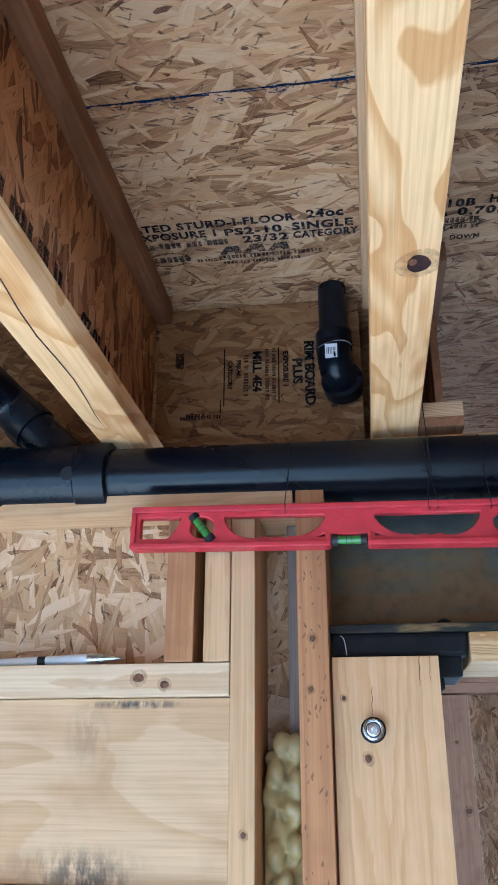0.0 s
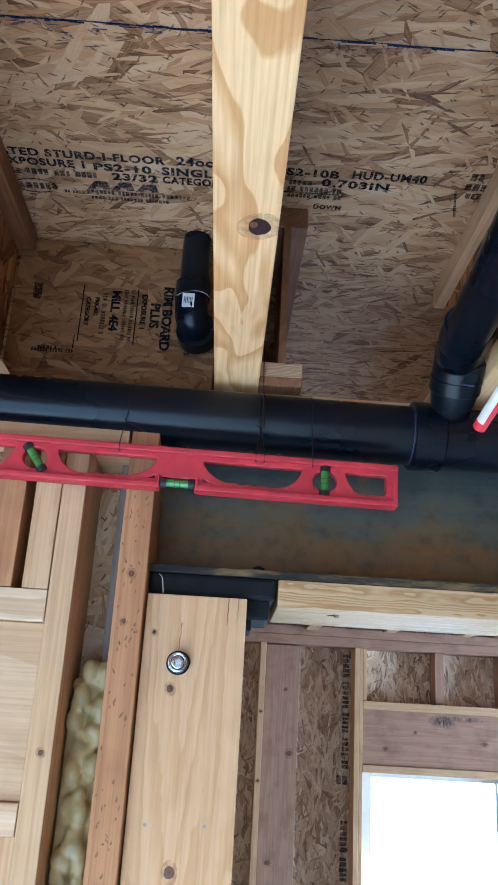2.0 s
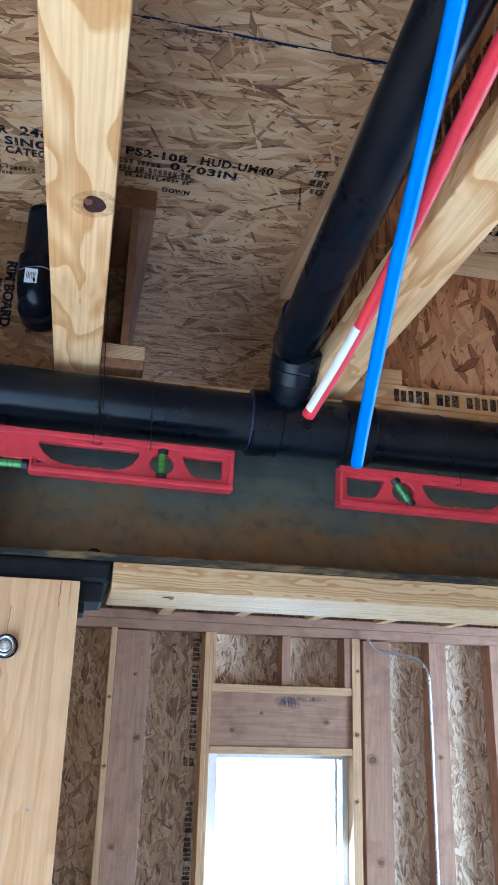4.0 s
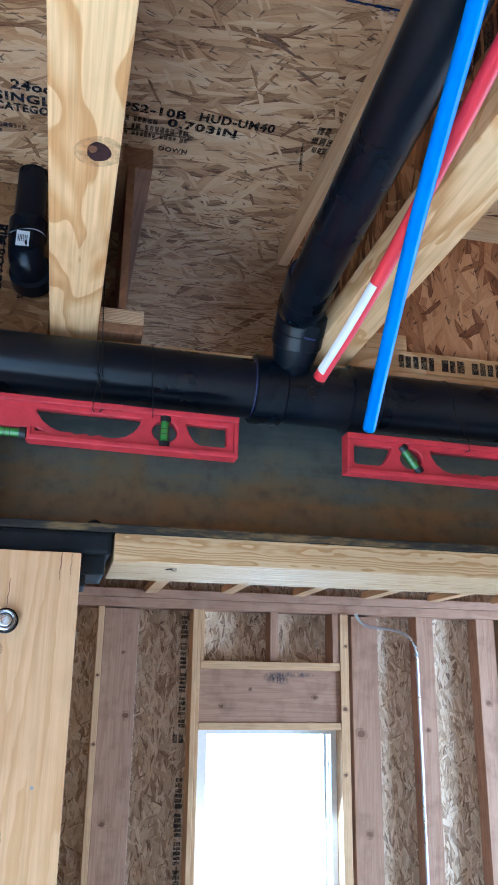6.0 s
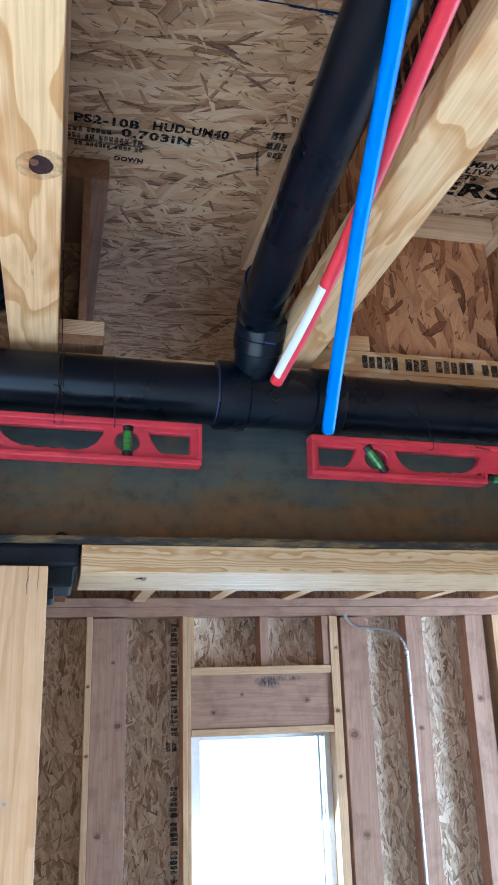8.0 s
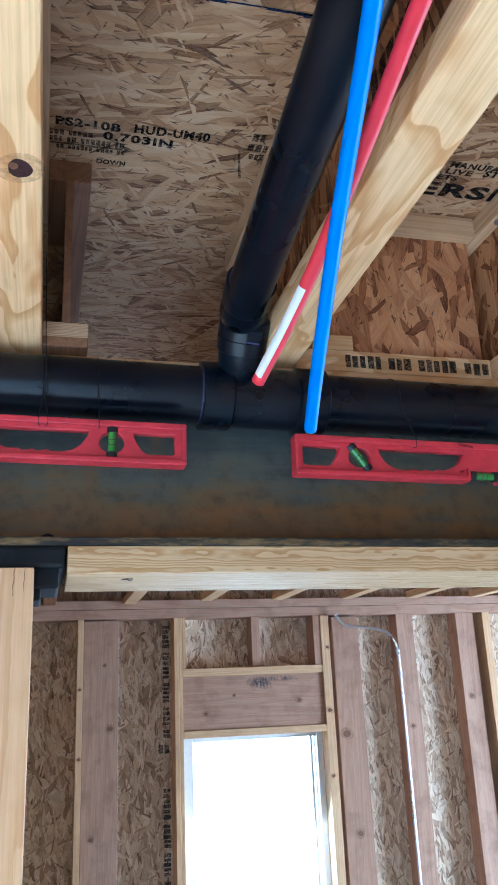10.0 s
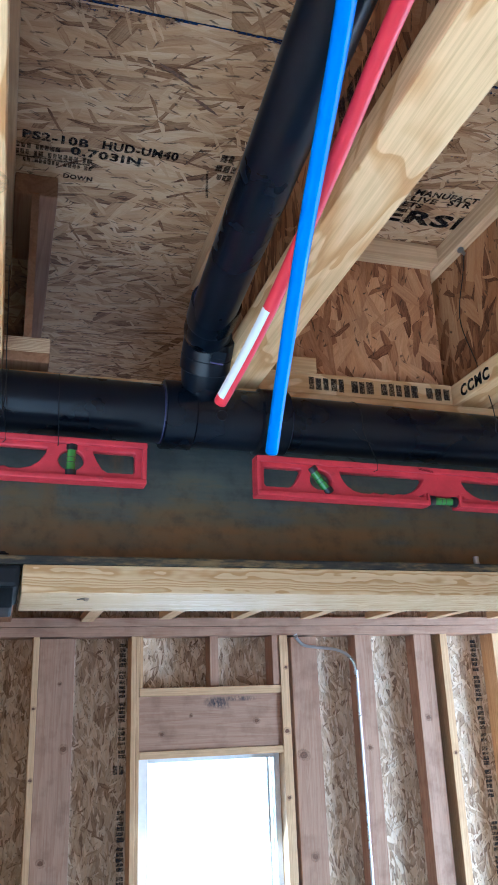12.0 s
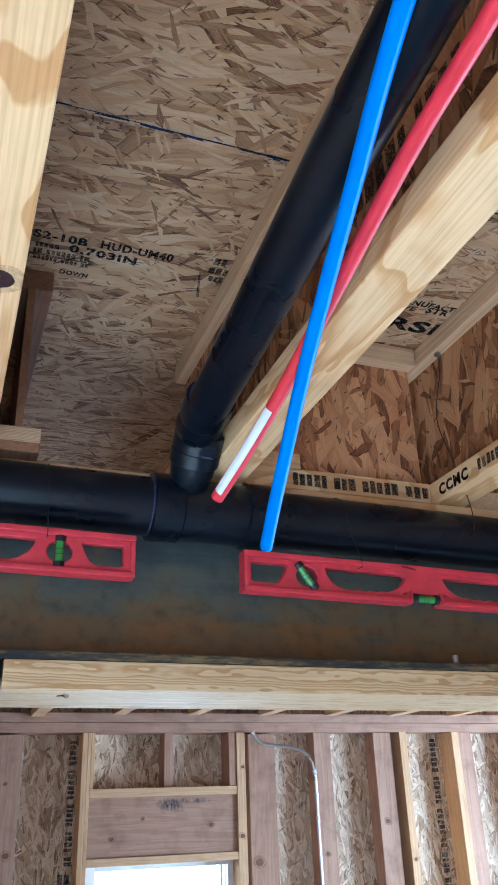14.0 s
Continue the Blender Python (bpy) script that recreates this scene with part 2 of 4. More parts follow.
def smudge(mat, spots):
    """Dark handling marks laid over a board: (x, z, half-width, half-height, strength)."""
    k = Nodes(mat=mat)
    src = k.b.inputs["Base Color"].links[0].from_socket
    tc = k.n("TexCoord").outputs["Object"]
    sp = k.n("SeparateXYZ")
    k.l(tc, sp.inputs[0])
    grit = k.ramp(k.noise(k.scaled(tc, (1.6, 1, 0.6)), 55, 5.0, 0.7), [(0.38, 0.0), (0.58, 1.0)])
    for x, z, w, h, a in spots:
        dx = k.math("POWER", k.math("DIVIDE", k.math("SUBTRACT", sp.outputs["X"], x), w), 2.0)
        dz = k.math("POWER", k.math("DIVIDE", k.math("SUBTRACT", sp.outputs["Z"], z), h), 2.0)
        f = k.ramp(k.math("ADD", dx, dz), [(0.0, 1.0), (1.0, 0.0)])
        src = k.mix(k.math("MULTIPLY", k.math("MULTIPLY", f, grit), a), src, (0.03, 0.035, 0.05))
    k.l(src, k.b.inputs["Base Color"])


M["post_z"] = wood("smooth_post", "z", (0.78, 0.53, 0.295), (0.62, 0.355, 0.16), (0.40, 0.21, 0.09), rings=24.0, ring_amount=0.6, figure=7.0, stretch=0.05, stain=0.25)
M["plate_x"] = wood("straight_grained_plate", "x", (0.72, 0.53, 0.30), (0.46, 0.255, 0.09), (0.30, 0.15, 0.055), rings=70.0, ring_amount=0.85, figure=9.0, stretch=0.014, stain=0.12)
M["header_x"] = wood("smudged_header", "x", *RED, rings=10.0, ring_amount=0.45, figure=7.0, stretch=0.06, stain=0.55)
smudge(M["ply_x"], [(-0.425, 2.068, 0.065, 0.035, 0.7), (-0.44, 2.085, 0.11, 0.03, 0.35), (-0.37, 2.279, 0.075, 0.007, 0.9), (-0.435, 2.24, 0.035, 0.05, 0.25)])

smudge(M["header_x"], [(1.20, 2.225, 0.075, 0.034, 1.0), (1.33, 2.24, 0.14, 0.018, 0.8), (1.24, 2.205, 0.05, 0.025, 0.7)])


def plain(name, color, rough, metal=0.0, var=0.12, scale=40.0, bump=0.05, **kw):
    k = Nodes(name)
    v = k.coords()
    f = k.noise(v, scale, 5.0, 0.6)
    lo, hi = tuple(c * (1 - var) for c in color), tuple(min(1, c * (1 + var)) for c in color)
    col = k.ramp(f, [(0.3, lo), (0.7, hi)])
    k.bump(f, bump, 0.001)
    return k.done(col, k.ramp(k.noise(v, scale * 0.3, 4.0), [(0.3, max(0.02, rough - 0.08)), (0.7, min(1, rough + 0.1))]), metal, **kw)


def abs_plastic():
    """Black drain pipe with faint scuffs and dust."""
    k = Nodes("black_abs")
    v = k.coords()
    scuff = k.noise(k.scaled(v, (1, 6, 6), (0.3, 0.2, 0.5)), 30, 5.0, 0.7)
    dust = k.noise(v, 7, 4.0)
    col = k.mix(k.ramp(scuff, [(0.66, 0.0), (0.84, 0.25)]), (0.0030, 0.0056, 0.0110), (0.09, 0.095, 0.105))
    col = k.mix(k.ramp(dust, [(0.5, 0.0), (0.8, 0.05)]), col, (0.10, 0.10, 0.10))
    k.bump(scuff, 0.04, 0.0006)
    return k.done(col, k.ramp(dust, [(0.3, 0.22), (0.7, 0.34)]), 0.0, Specular_IOR_Level=0.32)


def rusty_steel():
    """Mill-scale steel with rust gathered in its own soft patches."""
    k = Nodes("mill_scale_steel")
    v = k.coords(0.0)
    n1 = k.noise(k.scaled(v, (1.4, 1, 2.2)), 4.0, 6.0, 0.62)
    n2 = k.noise(v, 38, 5.0, 0.65)
    streak = k.noise(k.scaled(v, (0.8, 1, 7.0)), 5.0, 4.0)
    sz = k.n("SeparateXYZ")
    k.l(v, sz.inputs[0])
    low = k.math("MULTIPLY", k.math("SUBTRACT", 0.125, sz.outputs["Z"]), 1.6)
    f = k.math("ADD", k.math("ADD", k.math("MULTIPLY", n1, 0.5), k.math("MULTIPLY", streak, 0.45)), low)
    col = k.ramp(f, [(0.30, (0.066, 0.072, 0.070)), (0.44, (0.125, 0.125, 0.098)), (0.53, (0.18, 0.130, 0.064)), (0.66, (0.24, 0.128, 0.043))])
    drip = k.ramp(k.noise(k.scaled(v, (5.0, 1, 0.9)), 3.0, 5.0, 0.7), [(0.56, 0.0), (0.72, 0.6)])
    col = k.mix(drip, col, (0.20, 0.115, 0.042))
    col = k.mix(k.ramp(n2, [(0.5, 0.0), (0.72, 0.4)]), col, (0.05, 0.045, 0.04))
    k.bump(n2, 0.15, 0.001)
    return k.done(col, k.ramp(n2, [(0.3, 0.48), (0.7, 0.7)]), 0.25)


M["abs"] = abs_plastic()
M["dull_abs"] = plain("dull_abs", (0.016, 0.021, 0.030), 0.55, 0.0, 0.3, 60)
M["steel"] = rusty_steel()
def worn_edge():
    """Rolled steel edge, dark scale broken by yellowish rust."""
    k = Nodes("worn_steel_edge")
    v = k.coords(0.0)
    f = k.noise(k.scaled(v, (0.5, 1, 2.5)), 17, 6.0, 0.7)
    col = k.ramp(f, [(0.38, (0.018, 0.018, 0.018)), (0.5, (0.05, 0.042, 0.03)), (0.58, (0.17, 0.115, 0.05)), (0.72, (0.26, 0.18, 0.085))])
    k.bump(k.noise(v, 90, 4.0), 0.3, 0.001)
    return k.done(col, 0.7, 0.15, Specular_IOR_Level=0.3)


M["steel_edge"] = worn_edge()
M["black_steel"] = plain("black_painted_steel", (0.011, 0.012, 0.014), 0.62, 0.0, 0.5, 25, Specular_IOR_Level=0.2)
M["blued_steel"] = plain("blued_bolt_steel", (0.02, 0.023, 0.03), 0.22, 0.6, 0.3, 60)
def scuffed_red():
    """Moulded red plastic with pale scuffs and grime from the site."""
    k = Nodes("red_level_plastic")
    v = k.coords()
    col = k.ramp(k.noise(v, 30, 5.0, 0.6), [(0.3, (0.43, 0.026, 0.042)), (0.7, (0.60, 0.040, 0.058))])
    rub = k.noise(k.scaled(v, (0.5, 1, 2.2), (0, 0.5, 0)), 120, 5.0, 0.75)
    col = k.mix(k.ramp(rub, [(0.60, 0.0), (0.76, 0.5)]), col, (0.62, 0.17, 0.18))
    col = k.mix(k.ramp(k.noise(v, 75, 5.0, 0.7), [(0.60, 0.0), (0.74, 0.6)]), col, (0.13, 0.03, 0.03))
    k.bump(rub, 0.12, 0.0008)
    return k.done(col, k.ramp(rub, [(0.35, 0.34), (0.7, 0.6)]))


M["red_plastic"] = scuffed_red()
M["red_pex"] = plain("red_pex", (0.68, 0.030, 0.05), 0.46, 0.0, 0.06, 30)
M["blue_pex"] = plain("blue_pex", (0.003, 0.20, 0.78), 0.48, 0.0, 0.06, 30)
M["pale_blue"] = plain("pale_cut_pex", (0.35, 0.58, 0.85), 0.5, 0.0, 0.2, 120)
M["white_print"] = plain("white_label", (0.80, 0.80, 0.80), 0.5, 0.0, 0.05)
M["grey_print"] = plain("grey_print", (0.35, 0.35, 0.37), 0.6, 0.0, 0.1)


def worn_ink(name, color, cover, grain=420.0):
    """Stamped ink that has not taken everywhere: the board shows between its specks."""
    k = Nodes(name)
    v = k.n("TexCoord").outputs["Object"]
    f = k.math("ADD", k.math("MULTIPLY", k.noise(v, grain, 2.0, 0.6), 0.6), k.math("MULTIPLY", k.noise(v, grain * 0.12, 4.0, 0.7), 0.4))
    k.done(color, 0.85, Specular_IOR_Level=0.1)
    clear, mixer = k.n("BsdfTransparent"), k.n("MixShader")
    k.l(k.ramp(f, [(0.56 - 0.3 * cover, 0.93), (0.66 - 0.2 * cover, 0.12)]), mixer.inputs[0])
    k.l(clear.outputs[0], mixer.inputs[2])
    k.l(k.b.outputs[0], mixer.inputs[1])
    k.l(mixer.outputs[0], k.t.nodes["Material Output"].inputs["Surface"])
    return k.mat


M["ink"] = worn_ink("black_ink", (0.022, 0.02, 0.022), 0.66)
M["blue_ink"] = worn_ink("dark_blue_ink", (0.022, 0.030, 0.055), 0.66)
M["chalk"] = worn_ink("blue_chalk", (0.012, 0.032, 0.105), 0.85, 260.0)
M["faint_chalk"] = worn_ink("faint_blue_chalk", (0.03, 0.06, 0.15), 0.10, 170.0)


def stain_film(name, color, share):
    """A thin stain in the wood, most of which shows through."""
    k = Nodes(name)
    k.done(color, 0.8, Specular_IOR_Level=0.1)
    clear, mixer = k.n("BsdfTransparent"), k.n("MixShader")
    k.l(k.ramp(k.noise(k.n("TexCoord").outputs["Object"], 130, 4.0, 0.6), [(0.3, 0.0), (0.7, 2 * share)]), mixer.inputs[0])
    k.l(clear.outputs[0], mixer.inputs[1])
    k.l(k.b.outputs[0], mixer.inputs[2])
    k.l(mixer.outputs[0], k.t.nodes["Material Output"].inputs["Surface"])
    return k.mat


M["knot_halo"] = stain_film("knot_grain", (0.38, 0.20, 0.09), 0.2)
M["rubber"] = plain("black_rubber", (0.012, 0.012, 0.013), 0.5, 0.0, 0.1)
M["zinc"] = plain("zinc_plated_steel", (0.62, 0.63, 0.66), 0.28, 1.0, 0.1, 60)
M["wire"] = plain("dark_tie_wire", (0.03, 0.028, 0.027), 0.45, 0.6, 0.2, 60)
M["emt"] = plain("galvanized_conduit", (0.66, 0.68, 0.71), 0.3, 1.0, 0.08, 30)
M["purple"] = plain("purple_primer", (0.055, 0.052, 0.14), 0.5, 0.0, 0.7, 90)
M["foam"] = plain("cured_spray_foam", (0.36, 0.275, 0.12), 0.25, 0.0, 0.25, 25, 0.1)
M["knot"] = plain("dark_knot", (0.035, 0.012, 0.012), 0.6, 0.0, 0.5, 120, 0.2)
M["knot_brown"] = plain("brown_knot", (0.15, 0.068, 0.032), 0.6, 0.0, 0.55, 220, 0.1)
M["incised"] = plain("incised_wood", (0.27, 0.135, 0.065), 0.75, 0.0, 0.3, 200)
M["faded_ink"] = worn_ink("faded_blue_ink", (0.05, 0.06, 0.08), 0.62, 150.0)
M["pen"] = plain("white_pen_plastic", (0.70, 0.73, 0.77), 0.25, 0.0, 0.05)
M["concrete"] = plain("concrete_floor", (0.54, 0.53, 0.51), 0.75, 0.0, 0.2, 6)
# unseen far floor and outside ground, made dark to limit light bounced onto the ceiling
M["dark_floor"] = plain("low_bounce_floor", (0.13, 0.115, 0.10), 0.9, 0.0, 0.3, 5, 0.3)
M["dark_ground"] = plain("low_bounce_ground", (0.06, 0.06, 0.062), 0.85, 0.0, 0.3, 30, 0.3)
M["vial"] = Nodes("green_vial_liquid").done((0.08, 0.25, 0.045), 0.1)
M["vial"].node_tree.nodes["Principled BSDF"].inputs["Coat Weight"].default_value = 0.6
glow = Nodes("bright_outdoors")
glow.b.inputs["Emission Color"].default_value = (0.93, 0.97, 1.0, 1)
glow.b.inputs["Emission Strength"].default_value = 0.7
M["outdoors"] = glow.done((0.8, 0.8, 0.8), 1.0)


# ---- building helpers ----
def part(name, bm, material, parent=None, label=""):
    """Links a bmesh as one mesh object under a thing or a part."""
    me = bpy.data.meshes.new(name)
    bm.to_mesh(me)
    bm.free()
    me.materials.append(M[material])
    ob = new(name, me)
    ob.parent = parent
    if label:
        ob["label"] = label
    return ob


def thing(name, label, category, group="", kind="", at=(0, 0, 0)):
    ob = new(name)
    ob.location = at
    ob.empty_display_size = 0.05
    return tagged(ob, label, category, group, kind)


def box(x0, x1, y0, y1, z0, z1, bevel=0.0015, bm=None):
    bm = bm or bmesh.new()
    r = bmesh.ops.create_cube(bm, size=1.0)
    bmesh.ops.transform(bm, verts=r["verts"], matrix=Matrix.Translation(((x0 + x1) / 2, (y0 + y1) / 2, (z0 + z1) / 2)) @ Matrix.Diagonal((abs(x1 - x0), abs(y1 - y0), abs(z1 - z0), 1)))
    if bevel:
        es = list({e for v in r["verts"] for e in v.link_edges})
        bmesh.ops.bevel(bm, geom=es, offset=bevel, segments=2, affect="EDGES", profile=0.6)
    return bm


def basis(d):
    d = Vector(d).normalized()
    u = d.cross((0, 0, 1) if abs(d.z) < 0.9 else (1, 0, 0)).normalized()
    return d, u, d.cross(u)


def lathe(a, b, profile, seg=32, bm=None, caps=True):
    """A turned body about the line from a to b; profile: (metres along, radius)."""
    bm = bm or bmesh.new()
    a = Vector(a)
    d, u, v = basis(Vector(b) - a)
    rings = [[bm.verts.new(a + d * s + r * (math.cos(t) * u + math.sin(t) * v)) for t in (2 * math.pi * i / seg for i in range(seg))] for s, r in profile]
    for p, q in zip(rings, rings[1:]):
        for i in range(seg):
            bm.faces.new((p[i], p[(i + 1) % seg], q[(i + 1) % seg], q[i])).smooth = True
    if caps:
        bm.faces.new(rings[0][::-1])
        bm.faces.new(rings[-1])
    slope = [math.atan2(r1 - r0, s1 - s0) for (s0, r0), (s1, r1) in zip(profile, profile[1:])]
    for j, ring in enumerate(rings):
        if j in (0, len(rings) - 1) or abs(slope[j] - slope[j - 1]) > 0.4:
            for i in range(seg):
                e = bm.edges.get((ring[i], ring[(i + 1) % seg]))
                if e:
                    e.smooth = False
    return bm


def smooth_path(points, steps=10):
    """A Catmull-Rom line through the points."""
    P = [Vector(p) for p in points]
    P = [P[0] * 2 - P[1]] + P + [P[-1] * 2 - P[-2]]
    out = []
    for i in range(1, len(P) - 2):
        for s in range(steps):
            t = s / steps
            out.append(0.5 * ((2 * P[i]) + (P[i + 1] - P[i - 1]) * t + (2 * P[i - 1] - 5 * P[i] + 4 * P[i + 1] - P[i + 2]) * t * t + (3 * P[i] - P[i - 1] - 3 * P[i + 1] + P[i + 2]) * t ** 3))
    return out + [P[-2]]


def sweep(points, r, seg=20, bm=None, caps=True):
    """A round bar along a line."""
    bm = bm or bmesh.new()
    P = [Vector(p) for p in points]
    u = None
    rings = []
    for i, p in enumerate(P):
        d = (P[min(i + 1, len(P) - 1)] - P[max(i - 1, 0)]).normalized()
        u = basis(d)[1] if u is None else (u - d * u.dot(d)).normalized()
        v = d.cross(u)
        rr = r[i] if isinstance(r, list) else r
        rings.append([bm.verts.new(p + rr * (math.cos(t) * u + math.sin(t) * v)) for t in (2 * math.pi * k / seg for k in range(seg))])
    for p, q in zip(rings, rings[1:]):
        for i in range(seg):
            bm.faces.new((p[i], p[(i + 1) % seg], q[(i + 1) % seg], q[i])).smooth = True
    if caps:
        bm.faces.new(rings[0][::-1])
        bm.faces.new(rings[-1])
    return bm


def curve_mesh(data, m):
    """The mesh of a curve or a text, laid at the pose m."""
    tmp = new("tmp", data)
    bpy.context.view_layer.update()
    me = bpy.data.meshes.new_from_object(tmp.evaluated_get(bpy.context.evaluated_depsgraph_get()))
    bpy.data.objects.remove(tmp)
    bm = bmesh.new()
    bm.from_mesh(me)
    bpy.data.meshes.remove(me)
    bmesh.ops.transform(bm, verts=bm.verts, matrix=m)
    return bm


def lettering(text, size, m, spacing=1.0):
    cu = bpy.data.curves.new("lettering", "FONT")
    cu.body, cu.size, cu.extrude, cu.resolution_u, cu.offset = text, size, 0.0003, 3, size * 0.04
    cu.space_character = spacing
    return curve_mesh(cu, m)


def bars(rows, m, rng, bm=None):
    """Unreadable print: rows of small uneven blocks (x, y, width, height of a character)."""
    bm = bm or bmesh.new()
    for x, y, w, h in rows:
        at = x
        while at < x + w:
            n = rng.randint(2, 7)
            for _ in range(n):
                cw = h * rng.uniform(0.34, 0.56)
                lo, hi = y + h * rng.uniform(0, 0.08), y + h * rng.uniform(0.9, 1.0)
                v = [bm.verts.new(m @ Vector((px, py, 0.0003 * rng.random()))) for px, py in ((at, lo), (at + cw, lo), (at + cw, hi), (at, hi))]
                bm.faces.new(v)
                at += cw + h * rng.uniform(0.12, 0.2)
                if at > x + w:
                    break
            at += h * 0.45
    return bm


UNDER = lambda x, y, z, turn=0: pose(x, y, z, 180, 0, turn)  # print that faces down
FRONT = lambda x, y, z, turn=0: pose(x, y, z, 90, 0, 0) @ pose(0, 0, 0, 0, 0, turn)  # print that faces the near room

# ---- large structure ----
CEIL, JB, FL = 2.978, 2.658, 0.038
floor = tagged(part("floor", box(-3.2, 5.6, -1.8, 1.34, -0.15, 0, 0), "concrete"), "bare grey concrete floor slab", "floor", kind="structure")
tagged(part("floor", box(-3.2, 5.6, 1.34, 4.9, -0.15, 0, 0), "dark_floor"), "unseen floor of the far room, darkened to bounce less light", "floor", kind="structure")
ground = tagged(part("ground", box(-60, 60, -80, -1.8, -0.2, -0.02, 0), "dark_ground"), "unseen ground outside, darkened to bounce less light", "ground", kind="structure")
ceiling = tagged(part("ceiling", box(-3.2, 5.6, -1.75, 4.9, CEIL, CEIL + 0.02, 0), "osb_ceiling"), "OSB subfloor seen from below, printed and chalked", "ceiling", kind="structure")


def wall(name, label, *boxes, mat="osb_wall"):
    bm = bmesh.new()
    for b in boxes:
        box(*b, 0, bm)
    return tagged(part(name, bm, mat), label, "wall", kind="structure")


# unseen wall; its doorway is added and placed to steer sun and lamp light
wall("wall_south", "added unseen wall with a wide doorway that lets light in", (-3.2, -2.9, -1.75, -1.6, 0, CEIL), (0.2, 5.6, -1.75, -1.6, 0, CEIL), (-2.9, 0.2, -1.75, -1.6, 2.2, CEIL))
wall("wall_west", "unfinished OSB side wall", (-3.2, -3.05, -1.6, 4.75, 0, CEIL))
# unseen wall; the opening is added to hold the far-room lamp
wall("wall_east", "added unseen OSB side wall with an opening for the far-room lamp", (5.45, 5.6, -1.6, 1.9, 0, CEIL), (5.45, 5.6, 3.9, 4.75, 0, CEIL), (5.45, 5.6, 1.9, 3.9, 2.2, CEIL))
FAR = 4.56
sheath = FAR + 0.14
WX0, WX1, WZ0, WZ1 = 0.84, 1.545, 0.85, 1.947
wall_north = wall("wall_north", "OSB sheathing behind the far stud wall with a window opening", (-3.05, WX0, sheath, sheath + 0.012, 0, 2.68), (WX1, 5.45, sheath, sheath + 0.012, 0, 2.68), (-3.05, 5.45, sheath, sheath + 0.012, 2.68, CEIL), (WX0, WX1, sheath, sheath + 0.012, WZ1, 2.68), (WX0, WX1, sheath, sheath + 0.012, 0, WZ0), mat="osb_far")
wall("wall_divider", "OSB sheathing at the back of the framed divider wall", (-3.05, -0.3335, 1.259, 1.271, 2.3315, 2.5415), (-3.05, -0.151, 1.34, 1.352, 0, 2.58), mat="osb_wall")
tagged(part("backdrop", box(-0.6, 3.2, 6.6, 6.62, -0.5, 3.2, 0), "outdoors"), "overexposed bright daylight outside the window", "backdrop", kind="structure")


# ---- joists ----
def i_joist(x0, x1, y0, y1, label, bottom="honey_y", top="fir_y"):
    """A wood I-joist running along y: two solid flanges and an OSB web."""
    t = thing("i_joist", label, "joist", "floor joists", at=((x0 + x1) / 2, y0, JB))
    w, n, h = (x1 - x0) / 2, y1 - y0, CEIL - JB
    part("bottom_flange", box(-w, w, 0, n, 0, FL, 0.003), bottom, t)
    part("top_flange", box(-w, w, 0, n, h - FL, h - 0.0005, 0.003), top, t)
    part("web", box(-0.005, 0.005, 0, n, FL - 0.004, h - FL + 0.004, 0), "osb_web", t)
    return t


near_label = "wooden I-joist with honey pine flanges and OSB web"
mid_joist = i_joist(-0.038, 0.030, -1.59, 1.335, near_label)
left_joist, last_joist = [copy_thing(mid_joist, pose(x, -1.59, JB)) for x in (-0.4115, 0.812)]
right_joist = i_joist(0.352, 0.420, -1.59, 1.44, near_label)
for c in right_joist.children:
    if c.name.startswith("top_flange"):
        c.location.x += 0.009
for k in range(1, 7):
    copy_thing(mid_joist, pose(-0.4115 - 0.406 * k, -1.59, JB))
for k in range(1, 11):
    copy_thing(mid_joist, pose(0.797 + 0.406 * k, -1.59, JB))
for c in last_joist.children:
    if c.name.startswith("top_flange"):
        c.location.x += 0.008
# the left joist's top flange gets its shade as a darker brown
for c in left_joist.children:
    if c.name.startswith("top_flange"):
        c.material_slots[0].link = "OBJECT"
        c.material_slots[0].material = M["shade_brown_y"]
lap_joist = i_joist(0.030, 0.0955, 1.207, 4.66, "wooden I-joist of the far room lapped beside another, browned for shade", "shade_brown_y", "shade_brown_y")
# dark cover added over the web's end, for the shade in the gap
part("web_end", box(-0.0056, 0.0056, -0.002, 0.001, FL, CEIL - JB - FL, 0), "shade_brown_y", lap_joist)
part("end_grain", box(-0.0322, 0.0322, -0.0012, 0.002, 0.015, FL - 0.0005, 0.0005), "end_grain", lap_joist, "pale laminated end grain")
far_joist = i_joist(0.456, 0.523, 1.45, 4.66, "wooden I-joist of the far room", "fir_y")
for k in (-6, -5, -4, -3, -2, -1):
    copy_thing(far_joist, pose(0.0635 + 0.406 * k, 1.45, JB))
for k in range(2, 13):
    copy_thing(far_joist, pose(0.0835 + 0.406 * k, 1.245, JB))

rim = tagged(part("rim_board", box(-0.4055, -0.046, 1.352, 1.378, JB + 0.001, CEIL - 0.001, 0.001), "osb_rim_shaded"), "brown OSB rim board closing a joist bay", "rim board")
rim2 = tagged(part("rim_board", box(-0.85, -0.418, 1.352, 1.378, JB + 0.001, CEIL - 0.001, 0.001), "osb_rim_shaded"), "brown OSB rim board behind the drain branch", "rim board")
# two boards added deep in the gap to keep far-room light out
tagged(part("rim_board", box(-0.39, 0.029, 1.436, 1.460, JB + 0.001, CEIL - 0.001, 0.001), "osb_rim_shaded"), "added OSB closure board that darkens the gap between the joists", "rim board")
tagged(part("filler_block", box(0.0305, 0.058, 1.40, 1.42, JB + FL + 0.0005, CEIL - FL - 0.001, 0.001), "osb_rim_shaded"), "added OSB block that darkens the gap between two lapped joists", "block")
